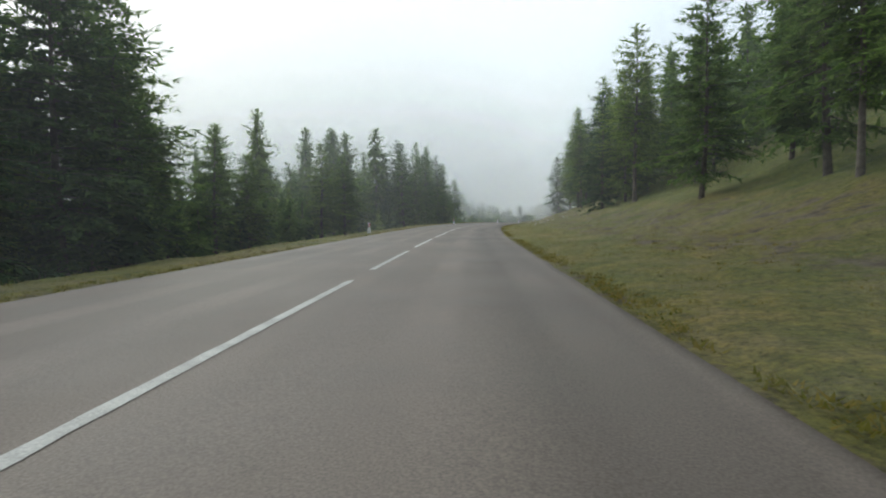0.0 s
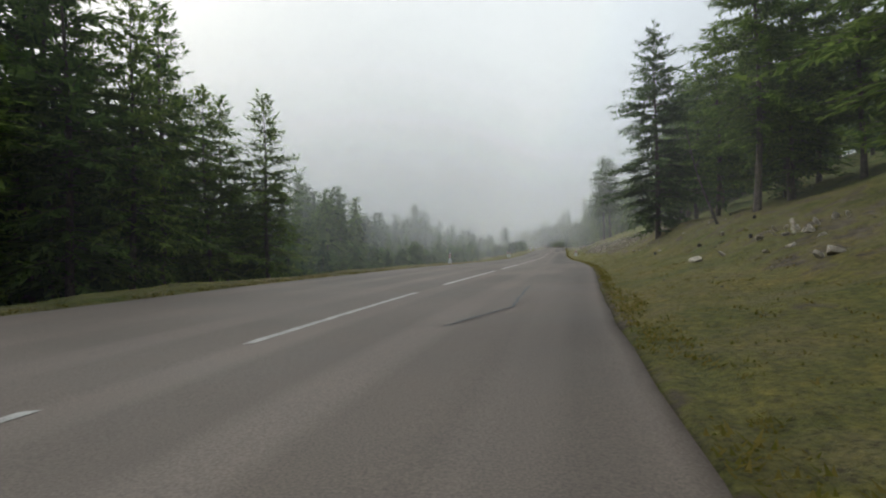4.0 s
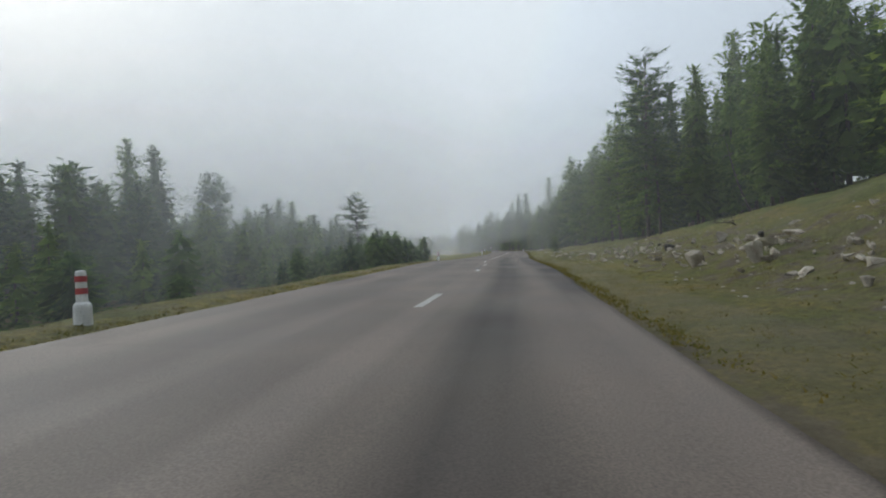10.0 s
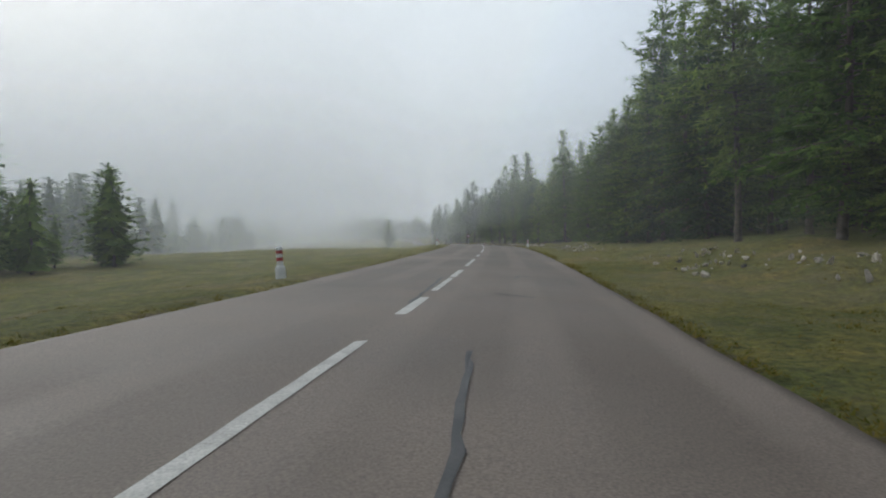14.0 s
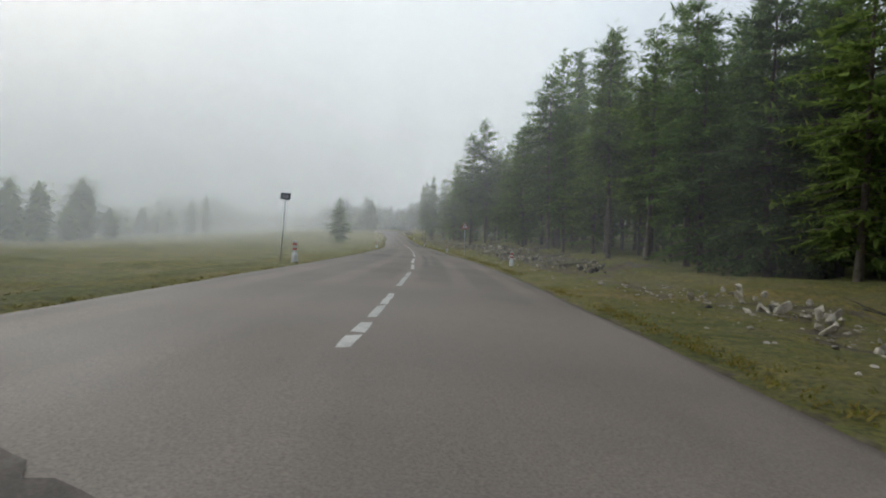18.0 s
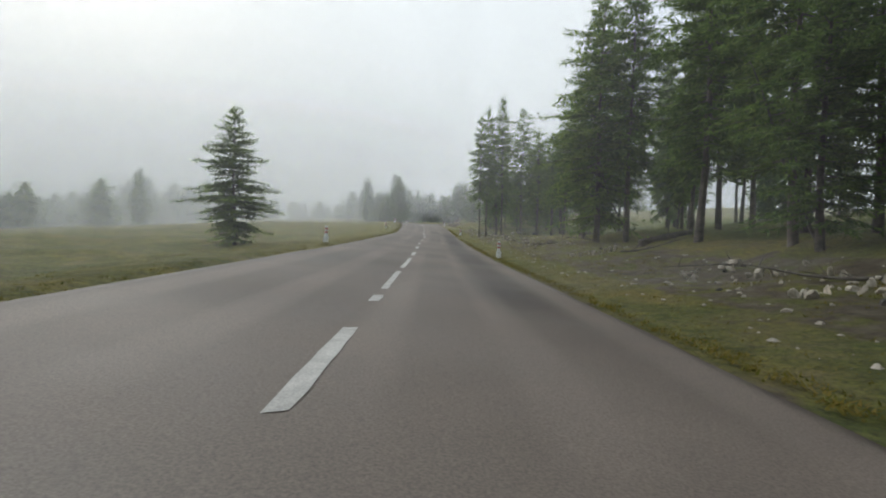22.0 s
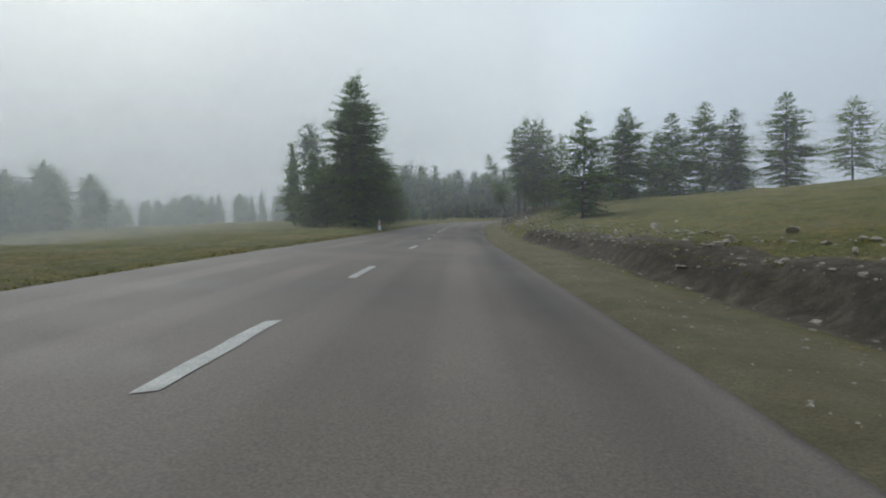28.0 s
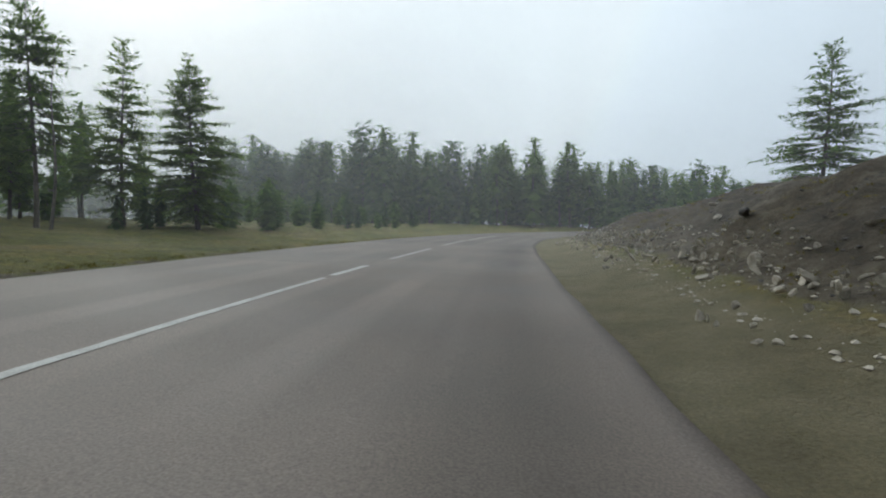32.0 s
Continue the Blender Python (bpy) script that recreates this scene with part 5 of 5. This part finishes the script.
def stone_heap(y, d, count=20, spread=1.7, size=(0.14, 0.42), pale=True):
    """A heap of broken stones thrown together, pushed up at the foot of the bank."""
    lot = PALE_STONES if pale else DARK_STONES
    cx, cy = scatter(y, d)
    e = new("stone_heap")
    e.location = (cx, cy, land(cx, cy))
    for _ in range(count):
        r = spread * litter.random() ** 0.7
        a = litter.uniform(0, 6.28)
        x, yy = cx + 0.8 * r * math.cos(a), cy + 1.3 * r * math.sin(a)
        s = litter.uniform(*size) * (1.5 if litter.random() < 0.1 else 1)
        o = new("stone", lot[int(litter.integers(0, len(lot)))])
        o.parent = e
        spin = Euler(litter.uniform(0, 6.28, 3)).to_matrix().to_4x4()
        o.matrix_basis = Matrix.Translation((x - cx, yy - cy, land(x, yy) - land(cx, cy) + 0.12 * s + 0.28 * max(0, spread - r) * litter.random())) @ spin @ Matrix.Diagonal((s, s * litter.uniform(0.6, 1), s * 0.8, 1))
    tagged(e, ("pale" if pale else "dark") + " heap of broken stones on the roadside bank", "stone heap", "stone heaps")


for y, d in [(78, 11.5), (92, 12), (108, 12.5), (128, 11), (168, 11), (178, 12), (186, 10.5), (207, 9.5), (214, 10.5), (228, 11), (266, 11), (272, 10.3), (286, 10), (292, 11), (299, 10.2), (318, 10.5), (330, 10), (338, 9.5), (352, 9.8), (398, 9.5), (410, 10),
             (505, 9.5), (512, 10.2), (518, 11), (527, 10), (536, 9.6), (545, 9.5), (552, 10.4), (563, 9.6), (575, 9), (585, 9.4), (597, 9), (608, 9.6), (632, 9), (660, 9), (676, 9.2), (690, 9), (741, 10), (749, 9.5), (755, 10.5), (198, 10), (203, 10.8), (211, 11.5), (219, 10)]:
    stone_heap(y, d)
for k in range(12):
    stone_heap(758 + 3.3 * k, 9.0 + 0.5 * math.sin(k * 2.1), 22, 1.9, (0.12, 0.34))
for k in range(12):
    stone_heap(428 + 2.7 * k, 9.3 + 0.3 * math.sin(k * 1.7), 15, 1.5, (0.15, 0.42))
for k in range(9):
    stone_heap(500 + 6.2 * k, 10.8 + 0.6 * math.sin(k * 2.3), 16, 1.9, (0.12, 0.4), k % 2 == 0)
for k in range(8):
    stone_heap(470 + 4.2 * k, 9.4 + 0.6 * math.sin(k * 2.0), 13, 1.7, (0.15, 0.45), k % 3 > 0)
for k in range(9):
    stone_heap(176 + 3.1 * k, 12.6 + 1.6 * math.sin(k * 2.6), 16, 1.9, (0.15, 0.5))
for k in range(8):
    stone_heap(604 + 3.3 * k, 10.2 + 1.2 * math.sin(k * 2.6), 12, 1.6, (0.12, 0.42), k % 3 > 0)
for k in range(4):
    stone_heap(364 + 4 * k, 11.5 + 0.8 * math.sin(k * 2.2), 14, 1.7, (0.12, 0.4))
for k in range(10):
    stone_heap(736 + 2.6 * k, 11.5 + 2.2 * math.sin(k * 2.4), 12, 1.7, (0.12, 0.36))
stone_heap(221.5, -8.6, 18, 1.6, (0.15, 0.4), False)
RUBBLE = "loose pale grey and tan rubble on bare soil"
rubble("rubble", 58, 160, 7, 14, 500, (0.03, 0.16), DARK_ROCK, "dark clods and small stones on the grass bank")
rubble("rubble", 160, 346, 7, 15, 2600, (0.03, 0.2), ROCK, RUBBLE)
rubble("rubble", 405, 465, 8.2, 10.6, 1200, (0.04, 0.2), ROCK, "long low ridge of pale broken stones")
rubble("rubble", 380, 475, 6, 11, 700, (0.03, 0.18), ROCK, RUBBLE)
rubble("rubble", 486, 532, 7.6, 12, 420, (0.04, 0.22), ROCK, RUBBLE)
rubble("rubble", 486, 532, 7.6, 13, 1300, (0.05, 0.28), DARK_ROCK, "dark earth clods and broken stone on the bank")
rubble("rubble", 668, 712, 7.6, 12, 450, (0.05, 0.30), ROCK, RUBBLE)
rubble("rubble", 475, 640, 6, 13, 2200, (0.03, 0.2), ROCK, RUBBLE)
rubble("rubble", 640, 757, 4.6, 8.4, 2600, (0.02, 0.09), ROCK, "sandy gravel shoulder with small loose stones")
rubble("rubble", 655, 757, 7, 11.5, 1500, (0.03, 0.2), ROCK, RUBBLE)
rubble("scree", 752, 802, 7.6, 10.6, 2000, (0.03, 0.17), ROCK, "pale yellow-grey scree on the steep cut bank")
rubble("scree", 755, 802, 8.4, 13, 1200, (0.03, 0.17), DARK_ROCK, "dark earth clods on the steep cut bank")


def crooked(g, length, bend=0.12, n=6):
    p = [np.zeros(3)]
    way = np.array([1.0, 0, 0.0])
    for _ in range(n):
        way = way + g.normal(0, bend, 3) * np.array([0.4, 1, 0.7])
        p.append(p[-1] + way / np.linalg.norm(way) * length / n)
    return p


def branch_mesh(seed, length, radius, forks=5):
    g = np.random.default_rng(seed)
    p = crooked(g, length)
    v, f = tube(p, [radius * (1 - 0.85 * k / (len(p) - 1)) for k in range(len(p))], 6)
    v, f = list(v), list(f)
    for _ in range(forks):
        k = int(g.integers(1, len(p) - 1))
        way = np.array([0.6, g.normal(0, 0.7), g.uniform(-0.1, 0.7)]) * length * g.uniform(0.12, 0.3)
        vv, ff = tube([p[k], p[k] + way * 0.5 + g.normal(0, 0.03, 3), p[k] + way], [radius * 0.45, radius * 0.3, 0.006], 4)
        n = len(v)
        v += vv
        f += [tuple(i + n for i in q) for q in ff]
    return mesh_of("fallen_branch", v, f, DEADWOOD, True)


BRANCHES = [branch_mesh(60 + k, 2.0 + 0.4 * k, 0.035 + 0.008 * k) for k in range(5)]


def fallen_branch(x, y, az, up=0.0):
    o = new("fallen_branch", BRANCHES[int(litter.integers(0, 5))])
    o.matrix_world = Matrix.Translation((x, y, land(x, y) + 0.06)) @ Euler((0, -up, az)).to_matrix().to_4x4()
    tagged(o, "dead grey bare branch lying on the slope", "branch", "dead branches")


for y0, y1, d0, d1, count in ((90, 165, 13, 16, 3), (240, 345, 13, 16, 5), (420, 470, 11, 14, 5), (476, 600, 9, 13.5, 34)):
    for _ in range(count):
        y = litter.uniform(y0, y1)
        x, yy = scatter(y, litter.uniform(d0, d1))
        fallen_branch(x, yy, litter.uniform(0, 6.28), min(0.28, max(0.0, litter.normal(0.08, 0.14))))


def stump(x, y, tall, radius):
    e = new("tree_stump")
    g = np.random.default_rng(int(x * 10))
    n = 14
    v, f = [], []
    for z, r in ((-0.2, 1.45), (0.05, 1.3), (0.2, 1.05), (0.6 * tall, 0.95), (tall, 0.92)):
        for k in range(n):
            a = 2 * math.pi * k / n
            rr = radius * r * (1 + 0.10 * math.sin(5 * a) * (1.3 - min(z, 1)) + g.normal(0, 0.02))
            v.append((rr * math.cos(a), rr * math.sin(a), z + (0.06 * math.sin(a + 1) if z == tall else 0)))
    for r in range(4):
        for k in range(n):
            f.append((r * n + k, r * n + (k + 1) % n, (r + 1) * n + (k + 1) % n, (r + 1) * n + k))
    part("bark_sleeve", v, f, BARK, e, "", True)
    top = [(q[0] * 0.985, q[1] * 0.985, q[2] - 0.004) for q in v[4 * n:]]
    part("cut_face", top, [tuple(range(n))], DEADWOOD, e, "weathered grey cut face")
    e.matrix_world = Matrix.Translation((x, y, land(x, y) - 0.05))
    tagged(e, "old weathered tree stump on the cleared bank", "tree stump", "stumps")


for x, y, h, r in [(74.4, 547.9, 0.7, 0.28), (69.0, 566.0, 0.5, 0.25), (72.0, 530.5, 0.45, 0.3), (70.2, 590.0, 0.5, 0.26), (72.5, 498.0, 0.4, 0.24), (56.5, 300.0, 0.5, 0.28)]:
    stump(x, y, h, r)


def fallen_log(x0, y0, x1, y1, radius):
    a, b = np.array([x0, y0, land(x0, y0) + radius * 0.7]), np.array([x1, y1, land(x1, y1) + radius * 0.7])
    pts = [a + (b - a) * u + np.array([0, 0, 0.05 * math.sin(u * 3)]) for u in np.linspace(0, 1, 8)]
    v, f = tube(pts, [radius * (1.15 - 0.4 * u) for u in np.linspace(0, 1, 8)], 10)
    v, f = list(v), list(f)
    f += [tuple(range(10))[::-1], tuple(70 + k for k in range(10))]
    for u in (0.25, 0.45, 0.6, 0.8):
        p = a + (b - a) * u
        w = litter.normal(0, 0.5, 3) + np.array([0, 0, 0.5])
        vv, ff = tube([p, p + w * 0.5, p + w], [0.04, 0.03, 0.008], 5)
        n = len(v)
        v += vv
        f += [tuple(i + n for i in q) for q in ff]
    tagged(new("fallen_log", mesh_of("fallen_log", v, f, BARK, True)), "dark fallen tree trunk with broken branch stubs", "log")


fallen_log(69.6, 567.6, 74.2, 572.4, 0.2)
fallen_log(72.8, 535.0, 77.5, 541.0, 0.16)
fallen_log(71.5, 596.0, 74.6, 603.0, 0.17)
fallen_log(58.5, 318.0, 63.5, 323.5, 0.16)


def snag(x, y, tall, tilt, az):
    g = np.random.default_rng(int(y))
    pts = [np.array([0.12 * math.sin(z * 0.7), 0.1 * math.sin(z * 0.9 + 1), z]) for z in np.linspace(-0.3, tall, 9)]
    v, f = tube(pts, [0.09 * (1 - 0.85 * k / 8) for k in range(9)], 6)
    v, f = list(v), list(f)
    for _ in range(16):
        k = int(g.integers(2, 9))
        a = g.uniform(0, 6.28)
        w = np.array([math.cos(a), math.sin(a), g.uniform(-0.2, 0.4)]) * g.uniform(0.3, 1.1)
        vv, ff = tube([pts[k], pts[k] + w * 0.5, pts[k] + w + np.array([0, 0, -0.1])], [0.022, 0.014, 0.004], 4)
        n = len(v)
        v += vv
        f += [tuple(i + n for i in q) for q in ff]
    o = new("dead_tree", mesh_of("dead_tree", v, f, DEADWOOD, True))
    o.matrix_world = Matrix.Translation((x, y, land(x, y))) @ Euler((0, tilt, az), "XYZ").to_matrix().to_4x4()
    tagged(o, "thin bare dead tree with short broken twigs", "dead tree", "dead trees")


for x, y, h, tilt, az in [(21.4, 781.2, 9.0, 0.05, 1.0), (72.3, 556.0, 7.5, 0.35, 2.6), (70.6, 574.5, 6.0, 0.45, 3.4), (74.5, 521.0, 8.0, 0.2, 0.6), (71.8, 588.0, 7.0, 0.3, 2.9), (59.5, 296.0, 7.0, 0.3, 3.0), (62.0, 309.0, 6.5, 0.15, 0.5), (20.5, 140.0, 6.0, 0.3, 3.2)]:
    snag(x, y, h, tilt, az)
tree(*spot(along(354), 9.6), tall=3.6, kind="larch", wide=0.9)


def grass(name, y0, y1, side, d_in, d_out, density, tall, label):
    """Tufts of grass blades, thickest at the road's edge."""
    verts, faces = [], []
    count = int((y1 - y0) * (d_out - d_in) * density)
    for _ in range(count):
        y = litter.uniform(y0, y1)
        w = np.interp(y, Y_RW, RW if side > 0 else LW)
        u = litter.random() ** 1.7
        d = side * (w + d_in + (d_out - d_in) * u)
        i = along(y)
        x, yy = scatter(y, d)
        if noise.noise((x * 0.25, yy * 0.25, 2)) < -0.25 or (side > 0 and y > 635 and abs(d) - w < 3.2):
            continue
        z = LINE[i, 2] + float(rise(y, d)[0]) + rough(x, yy, d, abs(d) - w) - 0.03
        big = litter.uniform(0.6, 1.3)
        for _ in range(6):
            a, lean, h = litter.uniform(0, 6.28), litter.uniform(0.6, 2.2), tall * big * litter.uniform(0.4, 0.9)
            c, s = math.cos(a), math.sin(a)
            bx, by = x + litter.normal(0, 0.07), yy + litter.normal(0, 0.07)
            n, wd = len(verts), 0.010 + 0.010 * big
            verts += [(bx - s * wd, by + c * wd, z), (bx + s * wd, by - c * wd, z), (bx + c * h * lean, by + s * h * lean, z + h)]
            faces.append((n, n + 1, n + 2))
    tagged(new(name, mesh_of(name, verts, faces, BLADES)), label, "grass", kind="stuff")


GRASS = "short tufts of green and straw grass along the verge"
grass("verge_grass", -5, 400, 1, 0.1, 7, 9, 0.075, GRASS)
grass("verge_grass", 400, 800, 1, 0.2, 7, 9, 0.075, GRASS)
grass("verge_grass", -5, 400, -1, 0.05, 5, 5.5, 0.065, GRASS)
grass("verge_grass", 400, 830, -1, 0.05, 5, 5.5, 0.065, GRASS)


# ---- worn places in the road ----
def patch(points, mat=TAR, name="road_patch", label="dark tar repair patch with a ragged outline", lift=0.013):
    """A flat ragged patch inside a ring of (y, d) corners."""
    cy, cd = np.mean([p[0] for p in points]), np.mean([p[1] for p in points])
    ring = []
    for k, (y, d) in enumerate(points):
        y2, d2 = points[(k + 1) % len(points)]
        n = max(3, int(math.hypot(y2 - y, d2 - d) / 0.16))
        for s in range(n):
            u = s / n
            q = (y + (y2 - y) * u, d + (d2 - d) * u)
            ring.append((q[0] + 0.16 * noise.noise((q[0] * 1.3, q[1] * 1.3, 11)) + 0.08 * noise.noise((q[0] * 5, q[1] * 5, 3)), q[1] + 0.16 * noise.noise((q[0] * 1.3, q[1] * 1.3, 15)) + 0.08 * noise.noise((q[0] * 5, q[1] * 5, 7))))
    verts = []
    steps = (0.25, 0.5, 0.75, 1.0)
    for y, d in [(cy, cd)] + [(cy + (y - cy) * u, cd + (d - cd) * u) for u in steps for y, d in ring]:
        i = along(y)
        p = spot(i, d) + TAN[i] * (y - KEY_Y[i])
        verts.append((*p, road_z(y, d) + lift))
    n = len(ring)
    faces = [(0, 1 + k, 1 + (k + 1) % n) for k in range(n)]
    for r in range(len(steps) - 1):
        a, b = 1 + r * n, 1 + (r + 1) * n
        faces += [(a + k, b + k, b + (k + 1) % n, a + (k + 1) % n) for k in range(n)]
    o = new(name, mesh_of(name, verts, faces, mat))
    o.parent = road
    tagged(o, label)


def crack(points, width=0.075):
    pts = []
    for (y, d), (y2, d2) in zip(points, points[1:]):
        n = max(2, int(math.hypot(y2 - y, d2 - d) / 0.3))
        for s in range(n):
            u = s / n
            y3, d3 = y + (y2 - y) * u, d + (d2 - d) * u
            pts.append((y3 + 0.08 * noise.noise((y3 * 2, d3 * 2, 1)), d3 + 0.05 * noise.noise((y3 * 2, d3 * 2, 5))))
    pts.append(points[-1])
    v = []
    for k, (y, d) in enumerate(pts):
        i = along(y)
        v.append(Vector((*(spot(i, d) + TAN[i] * (y - KEY_Y[i])), road_z(y, d) + 0.012)))
    verts = []
    for k, p in enumerate(v):
        t = v[min(k + 1, len(v) - 1)] - v[max(k - 1, 0)]
        nrm = Vector((t.y, -t.x, 0)).normalized() * width * (0.5 + 0.35 * noise.noise((k * 0.9, 3, pts[0][0])))
        verts += [p - nrm, p + nrm]
    o = new("crack", mesh_of("crack", verts, [(2 * k, 2 * k + 1, 2 * k + 3, 2 * k + 2) for k in range(len(v) - 1)], TAR))
    o.parent = road
    tagged(o, "tar-filled crack")


def make_broken():
    m, nt, p = material("broken_patch", 0.9)
    n = ramp_node(nt, noise_node(nt, 2.6, 6, 0.7).outputs["Fac"], [(0.38, (0.022, 0.020, 0.019)), (0.52, (0.060, 0.054, 0.050)), (0.66, (0.115, 0.102, 0.092))])
    nt.links.new(n.outputs[0], p.inputs["Base Color"])
    bump_node(nt, p, noise_node(nt, 14, 4).outputs["Fac"], 0.7, 0.02)
    return m


BROKEN = make_broken()
OLD = two_tone("old_patch", (0.062, 0.049, 0.039), (0.105, 0.085, 0.068), 1.6, 45.0, 0.92, 0.4, 0.006)
patch([(237, 0.0), (237.2, 1.3), (239.4, 1.2), (239.6, 0.1)], BROKEN)
patch([(313.2, -0.9), (313.3, 0.75), (314.7, 0.6), (315, -0.95)], BROKEN)
patch([(203, 2.2), (203.4, 4.4), (206.5, 4.6), (206.8, 2.0)], OLD)
patch([(439, -3.9), (440, 0.0), (446.5, 0.1), (448, -3.4)], OLD)
patch([(442.7, 2.7), (443.4, 4.6), (446.6, 4.7), (447, 2.8)], OLD)
patch([(87.9, 3.75), (88.0, 5.0), (92.6, 5.0), (92.7, 3.6)], BROKEN)
crack([(200.6, -4.6), (201.6, -2.5), (202.2, -0.5), (202.4, 0.8)], 0.09)
for c in ([(434, 0.8), (434.6, 1.3), (435, 1.8)], [(330.9, 1.2), (330.7, 1.75), (332.1, 1.7), (333.9, 1.7), (332.9, 2.35)], [(333.9, 1.7), (335.7, 2.1), (337.1, 1.7)], [(344, 2.0), (349, 1.75), (355, 1.4)], [(348.7, 1.2), (348.8, 1.75)], [(360.8, 1.5), (360.3, 2.3)], [(364.9, 1.7), (365, 1.95), (366.2, 2.1), (365.7, 2.4)], [(361, -0.65), (361.1, -0.2)], [(329.8, -0.05), (332.4, -0.1)], [(358.6, -0.05), (364.4, -0.2)], [(379, -1.0), (379.2, 0.0), (378.9, 0.9)],
          [(701.6, -0.8), (701.0, 0.4), (700.6, 3.0)], [(735, -2.0), (736, 1.5), (735.4, 3.9)], [(693.6, -3.2), (694, -1.0), (693.7, 1.2)], [(692, -2.2), (692.3, 0.9)], [(281, 0.2), (284.3, 0.4), (287, 0.2)], [(283, 2.0), (284, 2.5), (285.4, 2.3)], [(206.4, 0.8), (207, 2.0)], [(118, 2.4), (121, 3.2), (127, 3.0)],
          [(150, -3.0), (150.5, 0.5), (150.2, 4.0)], [(612, 0.6), (612.5, 2.6), (612.2, 4.0)], [(640, -3.0), (640.3, 0.0), (640, 3.2)], [(741.5, -1.5), (742, 0.5)]):
    crack(c)
